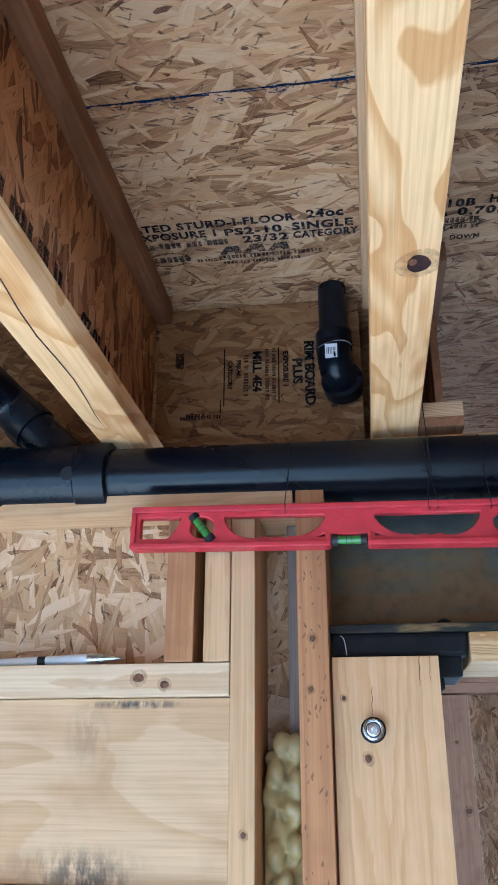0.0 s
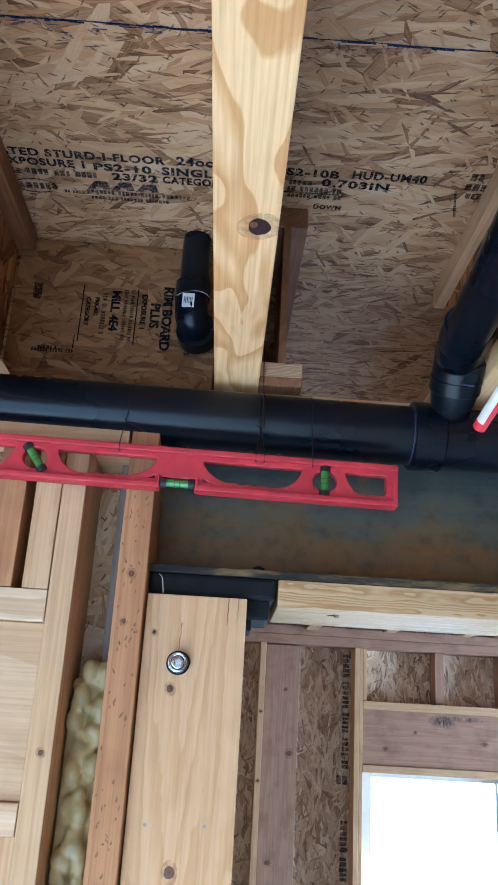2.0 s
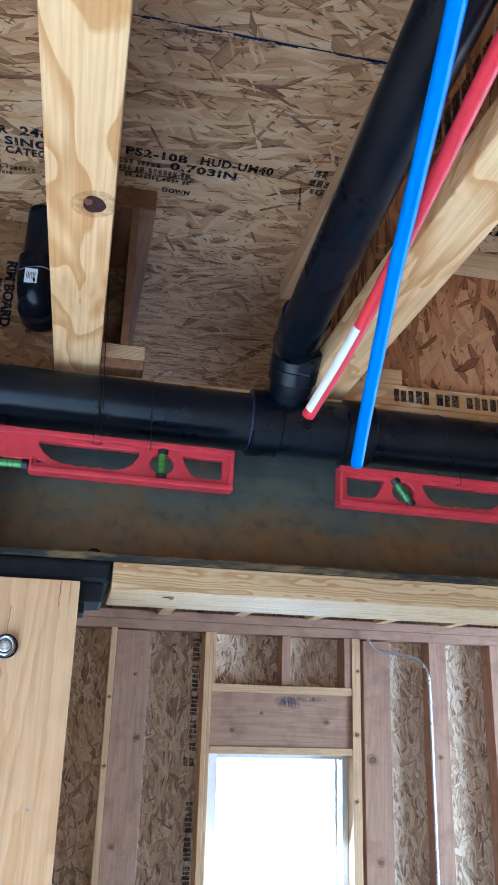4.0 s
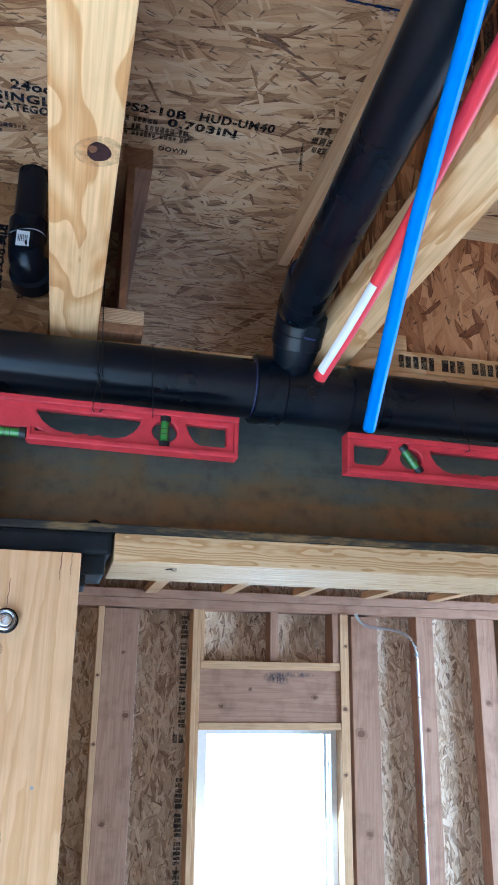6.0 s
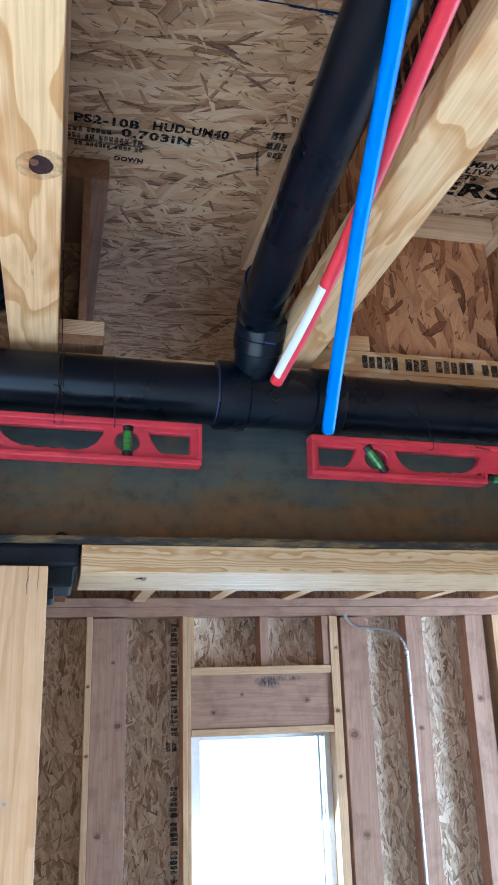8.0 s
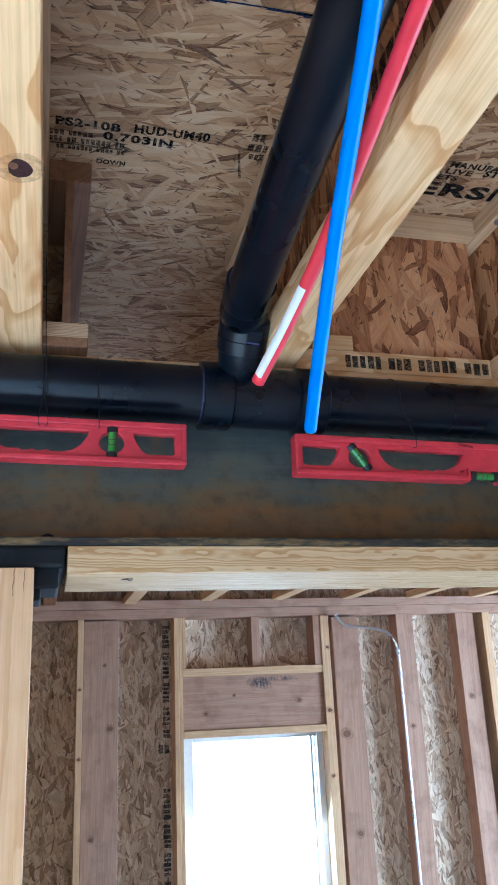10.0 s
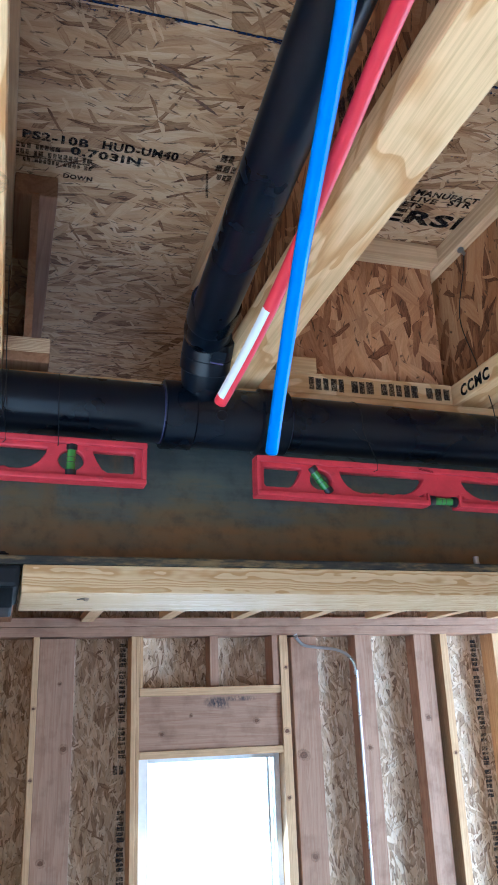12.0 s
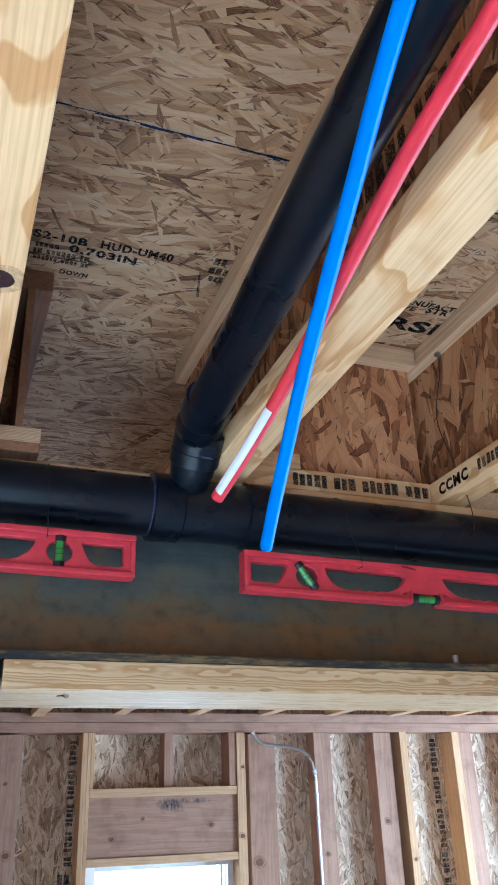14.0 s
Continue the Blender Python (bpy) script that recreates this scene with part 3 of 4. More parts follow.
blk = thing("joist_block", "I-joist blocking panel with printed flange on the beam", "blocking", at=(0.59, 1.24, JB))
part("bottom_flange", box(-0.166, 0.187, 0, 0.064, 0.001, FL, 0.003), "honey_x", blk)
part("top_flange", box(-0.166, 0.193, 0, 0.064, CEIL - JB - FL, CEIL - JB - 0.001, 0.003), "fir_x", blk)
part("web", box(-0.196, 0.189, 0.027, 0.037, FL - 0.004, CEIL - JB - FL + 0.004, 0), "osb_block", blk)

tagged(part("squash_block", box(0.455, 0.527, 1.241, 1.262, 2.6965, 2.724, 0.002), "honey_x"), "short split wooden block on the blocking flange", "block")

# ---- steel beam, its nailer and the plate below it ----
beam = thing("steel_beam", "rusty mill-scale steel I-beam carrying the joists", "beam", at=(0, 1.336, 2.371))
part("web", box(-0.112, 5.4, -0.006, 0.006, 0.011, 0.242, 0), "steel", beam)
part("bottom_flange", box(-0.112, 5.4, -0.101, 0.101, 0, 0.012, 0.002), "steel_edge", beam)
part("top_flange", box(-0.112, 5.4, -0.101, 0.101, 0.240, 0.252, 0.002), "steel", beam)
tagged(part("nailer_plate", box(-0.108, 5.4, 1.238, 1.434, 2.624, JB - 0.0005, 0.002), "honey_x"), "wooden nailer plate on top of the steel beam", "plate")
tagged(part("beam_plate", box(0.075, 5.4, 1.237, 1.437, 2.332, 2.3705, 0.002), "plate_x"), "pale pine plate fastened under the steel beam", "plate")

# ---- framed wall beside the post ----
def lumber(name, label, category, dims, mat, bevel=0.002, group=""):
    return tagged(part(name, box(*dims, bevel), mat), label, category, group)


lumber("top_plate", "pale wooden top plate of the divider wall", "plate", (-3.05, -0.155, 1.2, 1.338, 2.542, 2.581), "fir_x")
for x0, x1, z0, z1, mat, lab in (
    (-0.333, -0.293, 2.332, 2.541, "treated_z", "short reddish fir cripple stud above the header"),
    (-0.279, -0.243, 2.332, 2.541, "fir_z", "short fir cripple stud above the header"),
    (-0.2415, -0.2085, 0.0, 2.541, "fir_z", "full-height fir stud beside the header"),
    (-0.151, -0.1105, 0.0, 2.60, "treated_z", "reddish incised treated stud beside the post"),
):
    lumber("wall_stud", lab, "stud", (x0, x1, 1.2, 1.338, z0, z1), mat, group="divider wall studs")
lumber("header_plate", "pale pine plate with knots over the plywood header", "plate", (-3.05, -0.2425, 1.2, 1.338, 2.288, 2.331), "pine_x")
lumber("plywood_header", "plywood-faced header with a dark smudge", "header", (-3.05, -0.2425, 1.212, 1.338, 2.064, 2.287), "ply_x")
lumber("header_plate", "pine plate with a knot under the plywood header", "plate", (-3.05, -0.2425, 1.2, 1.338, 2.025, 2.063), "pine_x")
lumber("trimmer_stud", "pale trimmer stud under the header", "stud", (-0.325, -0.29, 1.2, 1.338, 0, 2.024), "pine_z")
lumber("trimmer_stud", "fir trimmer stud under the header", "stud", (-0.286, -0.2425, 1.212, 1.338, 0, 2.024), "fir_z")
lumber("infill_panel", "plywood panel under the header", "panel", (-3.05, -0.327, 1.23, 1.25, 0, 2.024), "ply_x", 0)

lumber("filler_strip", "grey strip behind the treated stud", "strip", (-0.172, -0.1515, 1.285, 1.338, 0, 2.541), "grey_z")

# ---- post ----
post = thing("wooden_post", "pale fir two-by-six bolted to the steel column", "post", at=(-0.0385, 1.22, 0))
part("board", box(-0.0695, 0.0695, 0, 0.038, 0, 2.338, 0.002), "post_z", post)
BX, BZ = -0.0195, 2.246
part("washer", lathe((BX, 0.0, BZ), (BX, -1, BZ), [(0, 0.0160), (0.0022, 0.0160), (0.003, 0.0150)]), "blued_steel", post, "dark round washer")
nut = part("nut", lathe((BX, -0.002, BZ), (BX, -1, BZ), [(0, 0.0142), (0.009, 0.0142), (0.0115, 0.0132)], 12), "blued_steel", post, "blued nut")
part("nut_face", lathe((BX, -0.013, BZ), (BX, -1, BZ), [(0, 0.0128), (0.0012, 0.0128), (0.0016, 0.0118), (0.0006, 0.0104), (0.0004, 0.0088)], 32), "zinc", nut, "shiny zinc face")
part("collar", lathe((BX, -0.013, BZ), (BX, -1, BZ), [(0, 0.0086), (0.0022, 0.0082), (0.0024, 0.0070), (0.0008, 0.0062)], 32), "zinc", nut)
part("bolt_end", lathe((BX, -0.012, BZ), (BX, -1, BZ), [(0, 0.0050), (0.0045, 0.0050), (0.006, 0.0036)], 24), "zinc", nut)
for x0, z0, z1, w in ((BX - 0.0005, 2.263, 2.300, 0.0007), (0.043, 2.300, 2.337, 0.0009), (0.0565, 2.305, 2.337, 0.0005)):
    bm = bmesh.new()
    n = 8
    rows = [(x0 + 0.0006 * math.sin(i * 1.7) + 0.0002 * i, z0 + (z1 - z0) * i / n, w * (0.25 + 0.75 * math.sin(math.pi * (0.12 + 0.6 * i / n)))) for i in range(n + 1)]
    vs = [(bm.verts.new((x - ww / 2, -0.0004, z)), bm.verts.new((x + ww / 2, -0.0004, z))) for x, z, ww in rows]
    for (p, q), (r, t) in zip(vs, vs[1:]):
        bm.faces.new((p, q, t, r))
    part("crack", bm, "knot", post, "thin drying crack")
for x, z in ((-0.045, 2.045), (0.031, 2.047)):
    part("nail", lathe((x, 0.0005, z), (x, -1, z), [(0, 0.0023), (0.0006, 0.0023)], 12), "grey_print", post)
column = thing("steel_column", "black steel column with cap plate under the beam", "column", at=(-0.02, 1.335, 0))
part("cap_plate", box(-0.088, 0.092, -0.098, 0.098, 2.340, 2.3705, 0.006), "black_steel", column)
part("bracket", box(0.046, 0.084, -0.088, 0.02, 2.313, 2.342, 0.004), "black_steel", column)
part("gusset", box(0.044, 0.060, -0.080, 0.0, 2.298, 2.3135, 0.003), "black_steel", column)
part("drip", sweep(smooth_path([(-0.076, -0.0995, 2.368), (-0.071, -0.1, 2.362), (-0.068, -0.1, 2.342)], 4), 0.0008, 6), "white_print", column, "pale dried drip")
part("shaft", box(-0.06, 0.045, -0.05, 0.05, 0.0, 2.340, 0.006), "black_steel", column)

# ---- main drain line ----
PY = 1.225
pz = lambda x: 2.6045 - 0.0145 * (x + 0.17)
PX = lambda x, dy=0.0, dz=0.0: (x, PY + dy, pz(x) + dz)
R3, R2 = 0.0445, 0.0302
drain = thing("drain_pipe", "black ABS drain line hung below the joists", "pipe", at=(0, 0, 0))
part("pipe", lathe(PX(-0.44), PX(0.27), [(0, R3), (0.71, R3)], 48), "abs", drain)
part("pipe", lathe(PX(0.45), PX(4.6), [(0, R3), (4.15, R3)], 48), "abs", drain)
part("pipe", lathe(PX(-2.8), PX(-0.64), [(0, R3), (2.16, R3)], 48), "abs", drain)


def fitting(x0, x1, hub, swell=0.0):
    """A coupling body along the line: two hubs with rounded lips and a narrower middle."""
    n = x1 - x0
    r1, r0 = R3 + 0.0078 + 0.5 * swell, R3 + 0.0028 + swell
    return lathe(PX(x0), PX(x1), [(0, R3), (0.0005, r1 - 0.0015), (0.002, r1), (hub - 0.003, r1), (hub, r0), (n - hub, r0), (n - hub + 0.003, r1), (n - 0.002, r1), (n - 0.0005, r1 - 0.0015), (n, R3)], 48)


def elbow_run(points, r, steps=8):
    return sweep(smooth_path(points, steps), r, 32)


tee = thing("drain_tee", "black ABS tee joining a smaller branch to the drain", "pipe fitting")
part("body", fitting(0.262, 0.457, 0.048), "abs", tee)
part("primer_ring", lathe(PX(0.2605), PX(0.2625), [(0, R3 + 0.0008), (0.002, R3 + 0.0008)], 48), "purple", tee, "purple primer smear")
AX = lambda k: Vector((0.317, PY - 0.7071 * k, 2.598 + 0.7071 * k))
part("outlet", lathe(AX(0.016), AX(0.084), [(0, 0.0150), (0.012, 0.0215), (0.026, 0.0275), (0.042, R2 + 0.0015), (0.058, R2 + 0.0040), (0.066, R2 + 0.0048)], 40), "abs", tee)
part("raised_ring", lathe(PX(0.345, -R3 - 0.0022, -0.012), PX(0.345, -1, -0.012), [(0, 0.0085), (0.0012, 0.0085), (0.0012, 0.0075), (0.0004, 0.0075)], 24), "abs", tee)
part("primer_ring", lathe(PX(0.4572), PX(0.4590), [(0, R3 + 0.0008), (0.0018, R3 + 0.0008)], 48), "purple", tee, "purple primer smear")
el = thing("drain_elbow", "black ABS elbow turning the branch along the joist", "pipe fitting")
part("hub", lathe(AX(0.078), AX(0.129), [(0, R2), (0.0006, R2 + 0.0062), (0.0018, R2 + 0.0072), (0.0215, R2 + 0.0072), (0.0220, R2 + 0.0054), (0.0235, R2 + 0.0054), (0.0240, R2 + 0.0072), (0.0480, R2 + 0.0072), (0.0492, R2 + 0.0062), (0.0500, R2 + 0.0015)], 40), "abs", el)
BACK = Vector((0.3045, 1.082, 2.6846))
LIP = BACK + 0.046 * Vector((-0.03, -0.955, 0.20)).normalized()
part("body", elbow_run([AX(0.120), AX(0.128), AX(0.134) + Vector((-0.002, -0.002, -0.002)), Vector((0.3055, 1.106, 2.6845)), BACK, LIP + Vector((0, 0.006, 0))], R2 + 0.0026), "abs", el)
part("hub", lathe(BACK, LIP, [(0, R2 + 0.0026), (0.006, R2 + 0.0044), (0.0445, R2 + 0.0048), (0.0458, R2 + 0.0038), (0.0460, R2)], 40), "abs", el)
part("primer_ring", lathe(LIP, LIP + (LIP - BACK), [(0, R2 + 0.0014), (0.0008, R2 + 0.0014), (0.0018, R2 + 0.0003)], 40), "purple", el, "purple primer smear")
mark = AX(0.114) + (R2 + 0.0070) * Vector((0.25, -0.685, -0.685))
part("moulded_mark", box(-0.011, 0.011, -0.006, 0.006, -0.0012, 0.0012, 0.0005), "abs", el).matrix_world = pose(*mark, -45, 0, 14)
smear = AX(0.1015) + (R2 + 0.0068) * Vector((0.20, -0.692, -0.692))
part("primer_smear", box(-0.010, 0.010, -0.0012, 0.0012, -0.0008, 0.0008, 0.0003), "purple", el, "purple primer smear").matrix_world = pose(*smear, -45, 0, 12)
branch = tagged(part("branch_pipe", lathe((0.3030, 1.080, 2.6847), (0.2803, 0.60, 2.7038), [(0, R2), (2.5, R2)], 40), "abs"), "black ABS branch pipe running between the joists", "pipe")

for y, a in ((1.012, 25), (0.985, -20), (0.905, 40), (0.88, 5), (0.80, -15), (0.745, 10), (0.70, 30), (0.64, -5)):
    k = (1.08 - y) / 0.48
    c = Vector((0.3030 - 0.0227 * k, y, 2.6847 + 0.0191 * k))
    n = Vector((math.sin(radians(a)) - 0.25, -0.25, -math.cos(radians(a)))).normalized()
    part("speck", lathe(c + n * (R2 - 0.0004), c + n, [(0, 0.0009), (0.0007, 0.0006)], 6), "grey_print", branch)

wye = thing("drain_wye", "black ABS wye with clean cap mark on the drain", "pipe fitting")
part("body", fitting(-0.64, -0.428, 0.05, 0.0045), "abs", wye)
part("outlet", elbow_run([(-0.475, 1.245, 2.615), (-0.537, 1.248, 2.672), (-0.592, 1.24, 2.722)], R2 + 0.004), "abs", wye)
disc = part("moulded_disc", lathe((-0.482, PY - R3 - 0.0058, 2.600), (-0.482, 0, 2.600), [(0, 0.0118), (0.0014, 0.0118), (0.0024, 0.0108)], 24), "dull_abs", wye)
slot = part("slot", box(-0.0095, 0.0095, -0.0006, 0.0006, -0.0011, 0.0011, 0.0003), "rubber", disc)
slot.matrix_local = pose(-0.482, PY - R3 - 0.0083, 2.600, 0, 42, 0)
el2 = thing("drain_elbow", "black ABS elbow on the wye branch", "pipe fitting")
part("body", elbow_run([(-0.575, 1.243, 2.707), (-0.622, 1.225, 2.752), (-0.650, 1.14, 2.775)], R2 + 0.005), "abs", el2)
part("hub", lathe((-0.572, 1.243, 2.704), (-0.598, 1.239, 2.728), [(0, R2 + 0.003), (0.001, R2 + 0.008), (0.028, R2 + 0.008), (0.029, R2 + 0.004)], 32), "abs", el2)
tagged(part("branch_pipe", lathe((-0.645, 1.165, 2.771), (-0.640, 0.0, 2.80), [(0, R2), (2.6, R2)], 40), "abs"), "black ABS branch pipe in the neighbouring joist bay", "pipe")

stub = thing("drain_stub", "black ABS stub with elbow coming through the subfloor", "pipe", at=(-0.090, 1.315, 0))
part("pipe", lathe((0, 0, 2.977), (0, 0, 2.85), [(0, 0.0242), (0.127, 0.0242)], 32), "abs", stub)
se = part("elbow", elbow_run([(0, 0, 2.875), (0, -0.004, 2.845), (0.003, -0.004, 2.818), (0.009, 0.010, 2.804), (0.013, 0.030, 2.800)], 0.0285), "abs", stub)
part("hub", lathe((0, 0, 2.884), (0, 0, 2.852), [(0, 0.0245), (0.001, 0.0305), (0.031, 0.0305), (0.032, 0.0285)], 32), "abs", se)
part("hub", lathe((0.010, 0.006, 2.803), (0.014, 0.038, 2.799), [(0, 0.028), (0.002, 0.0345), (0.028, 0.0345), (0.030, 0.033)], 32), "abs", se)
part("glue_bead", sweep([(0.0312 * math.cos(radians(t)), 0.0312 * math.sin(radians(t)), 2.8535 - 0.003 * math.sin(radians(2 * t))) for t in range(215, 350, 9)], 0.0008, 6), "grey_print", se, "pale bead of dried glue")
st = part("sticker", box(-0.014, 0.006, -0.0335, -0.0315, 2.822, 2.848, 0.0005), "white_print", se, "small white barcode sticker")
for i in range(6):
    part("bar", box(-0.0115 + 0.0026 * i, -0.0100 + 0.0026 * i, -0.0338, -0.0334, 2.829, 2.841, 0), "ink", st)

# ---- hanging supply tubes ----
blue = [(0.353, 0.985, 2.468), (0.337, 0.90, 2.512), (0.312, 0.752, 2.590), (0.281, 0.58, 2.652), (0.2425, 0.408, 2.683), (0.19, 0.1, 2.735), (0.15, -0.5, 2.75)]
red = [(0.283, 0.960, 2.516), (0.2975, 0.887, 2.551), (0.3104, 0.81, 2.590), (0.3176, 0.676, 2.6388), (0.3107, 0.528, 2.6648), (0.303, 0.398, 2.672), (0.29, 0.1, 2.70), (0.25, -0.5, 2.72)]
bt = thing("supply_tube", "bright blue PEX supply tube with a loose end", "tube")
part("tube", sweep(smooth_path(blue, 14), 0.0079, 24), "blue_pex", bt)
e0, e1 = Vector(blue[0]), Vector(blue[1])
part("cut_end", lathe(e0 + (e1 - e0).normalized() * 0.001, e0 - (e1 - e0), [(0, 0.0079), (0.0016, 0.0078), (0.0020, 0.0070), (0.0014, 0.0056), (0.0012, 0.0054)], 24), "pale_blue", bt, "pale sawn tube end")
rt = thing("supply_tube", "red PEX supply tube with a white printed tag", "tube")
rp = smooth_path(red, 14)
part("tube", sweep(rp, 0.0079, 24), "red_pex", rt)
tag_i = [i for i, p in enumerate(rp) if 0.835 < p.y < 0.952]
tag_bm, tag_rows = bmesh.new(), []
for i in tag_i:
    d = (rp[i + 1] - rp[i - 1]).normalized()
    u = Vector((-0.27, -0.77, -0.36))
    u = (u - d * u.dot(d)).normalized()
    w = d.cross(u) * (1 if d.cross(u).x < 0 else -1)
    tag_rows.append([tag_bm.verts.new(rp[i] + 0.0082 * (math.cos(radians(a)) * u + math.sin(radians(a)) * w)) for a in range(-14, 82, 12)])
for p, q in zip(tag_rows, tag_rows[1:]):
    for i in range(len(p) - 1):
        tag_bm.faces.new((p[i], p[i + 1], q[i + 1], q[i])).smooth = True
tag = part("tag", tag_bm, "white_print", rt, "white printed section")

# ---- spirit levels ----
def rounded(curve, pts):
    sp = curve.splines.new("POLY")
    sp.points.add(len(pts) - 1)
    for p, (u, v) in zip(sp.points, pts):
        p.co = (u, v, 0, 1)
    sp.use_cyclic_u = True


def vial(parent, u, v, deg, n):
    d = Vector((math.cos(radians(deg)), 0, math.sin(radians(deg))))
    c = Vector((u, 0.009, v))
    glass = part("vial", lathe(c - d * n / 2, c + d * n / 2, [(0, 0.0060), (n, 0.0060)], 20), "vial", parent, "green liquid vial")
    for s in (-1, 1):
        e = c + d * s * n / 2
        part("end_cap", lathe(e - d * s * 0.003, e + d * s * 0.006, [(0, 0.0082), (0.008, 0.0082), (0.009, 0.007)], 20), "rubber", glass)
        part("line", lathe(c + d * s * 0.0035 - d * 0.0005, c + d * s * 0.0035 + d * 0.0005, [(0, 0.0062), (0.001, 0.0062)], 20), "rubber", glass)


def spirit_level(m):
    t = thing("spirit_level", "red plastic spirit level wired under the drain pipe", "level", "levels on the pipe")
    t.matrix_world = m
    cu = bpy.data.curves.new("level", "CURVE")
    cu.dimensions, cu.fill_mode, cu.extrude, cu.bevel_depth, cu.bevel_resolution = "2D", "BOTH", 0.006, 0.0015, 1
    rounded(cu, [(0.002, -0.002), (0.605, -0.002), (0.605, -0.058), (0.326, -0.058), (0.326, -0.042), (0.275, -0.042), (0.275, -0.058), (0.002, -0.058)])
    h1 = [(0.013, -0.014), (0.069, -0.014), (0.0715, -0.018), (0.066, -0.030), (0.058, -0.042), (0.050, -0.0465), (0.015, -0.0465), (0.011, -0.042), (0.011, -0.018)]
    h3 = [(0.129, -0.014), (0.268, -0.014), (0.271, -0.019), (0.262, -0.032), (0.250, -0.0405), (0.236, -0.0455), (0.222, -0.0455), (0.217, -0.048), (0.203, -0.0455), (0.198, -0.048), (0.184, -0.0455), (0.178, -0.048), (0.163, -0.0475), (0.150, -0.044), (0.139, -0.036), (0.131, -0.024)]
    tri = [(0.250, -0.0475), (0.268, -0.040), (0.2705, -0.041), (0.2705, -0.0475)]
    for pts in (h1, h3, tri):
        rounded(cu, pts)
        rounded(cu, [(0.6035 - u, v) for u, v in reversed(pts)])
    for u in (0.100, 0.505):
        rounded(cu, [(u + 0.0185 * math.cos(a), -0.0305 + 0.0165 * math.sin(a)) for a in (2 * math.pi * i / 28 for i in range(28))])
    part("web", curve_mesh(cu, pose(0, 0.013, 0, 90)), "red_plastic", t)
    part("top_rail", box(0, 0.607, 0, 0.026, -0.009, 0, 0.002), "red_plastic", t)
    for a, b in ((0, 0.273), (0.328, 0.607)):
        part("bottom_rail", box(a, b, 0, 0.026, -0.060, -0.052, 0.002), "red_plastic", t)
    for a, b in ((0, 0.007), (0.600, 0.607)):
        part("end_rail", box(a, b, 0.0003, 0.0257, -0.0525, -0.0085, 0.002), "red_plastic", t)
    for a in (0.2715, 0.3255):
        part("lug", box(a, a + 0.004, 0.0006, 0.0254, -0.0595, -0.040, 0.001), "red_plastic", t)
    vial(t, 0.100, -0.0305, -53, 0.036)
    vial(t, 0.505, -0.0305, 90, 0.034)
    vial(t, 0.3005, -0.0505, 0, 0.036)
    return t


lev = spirit_level(pose(-0.376, 1.156, 2.5385, 0, 1.04, 0))
copy_thing(lev, pose(0.3895, 1.158, 2.521, 0, 1.04, 0))


def tie(x, top, lean=0.0, tail=0.03):
    """A wire wound round the pipe and the top rail of a level."""
    c = Vector(PX(x))
    pts = [c + Vector((lean * (a / 360), (R3 + 0.001) * math.sin(radians(a)), (R3 + 0.001) * math.cos(radians(a)))) for a in range(130, -125, -15)]
    yf, yb, zt = 1.1545, 1.1845, top
    pts = [Vector((x, yb, zt - 0.012))] + [Vector((x, yb, zt + 0.002))] + pts + [Vector((x - lean, yf, zt + 0.001)), Vector((x - lean, yf, zt - 0.012)), Vector((x, yb, zt - 0.012))]
    t = thing("tie_wire", "thin dark tie wire round pipe and level", "wire", "tie wires")
    part("loop", sweep(pts, 0.0007, 6), "wire", t)
    f = c + Vector((0, -0.036, -0.028))
    if tail:
        part("loose_end", sweep(smooth_path([f, f + Vector((-tail * 0.5, -0.006, tail * 0.5)), f + Vector((-tail, -0.004, tail * 0.8))], 5), 0.0007, 6), "wire", t)
        part("loose_end", sweep(smooth_path([f, f + Vector((tail * 0.4, -0.006, -tail * 0.2)), f + Vector((tail * 0.8, -0.008, -tail * 0.45))], 5), 0.0007, 6), "wire", t)


tie(-0.157, 2.5345, 0.004, 0.032)
tie(0.030, 2.531, -0.012, 0.0)
tie(0.040, 2.531, 0.01, 0.014)
tie(0.110, 2.5295, 0.0, 0.0)
tie(0.570, 2.518, -0.008, 0.022)
hang = thing("hanger_wire", "wire hanging from a nail in the joist web", "wire")
part("strand", sweep(smooth_path([(0.806, 1.195, 2.932), (0.804, 1.20, 2.90), (0.802, 1.225, 2.82), (0.807, 1.20, 2.72), (0.812, 1.178, 2.62), (0.810, 1.19, 2.56)], 8), 0.0008, 6), "wire", hang)
part("nail", lathe((0.807, 1.192, 2.934), (0.790, 1.180, 2.934), [(0, 0.003), (0.016, 0.003), (0.016, 0.006), (0.018, 0.006)], 12), "zinc", hang)
tagged(part("hanger_wire", sweep(smooth_path([(0.031, 1.19, 2.80), (0.034, 1.18, 2.72), (0.036, 1.176, 2.65), (0.041, 1.177, 2.57)], 8), 0.0008, 6), "wire"), "thin wire hanging beside a joist", "wire")

# ---- print and chalk on the boards ----
rng = random.Random(4)


def sheet_print(name, label, rows, m, ink, parent=None):
    return tagged(part(name, bars(rows, m, rng), ink, parent), label, "print") if parent is None else part(name, bars(rows, m, rng), ink, parent)


def words(text, size, m, ink, parent):
    return part("lettering", lettering(text, size, m), ink, parent)


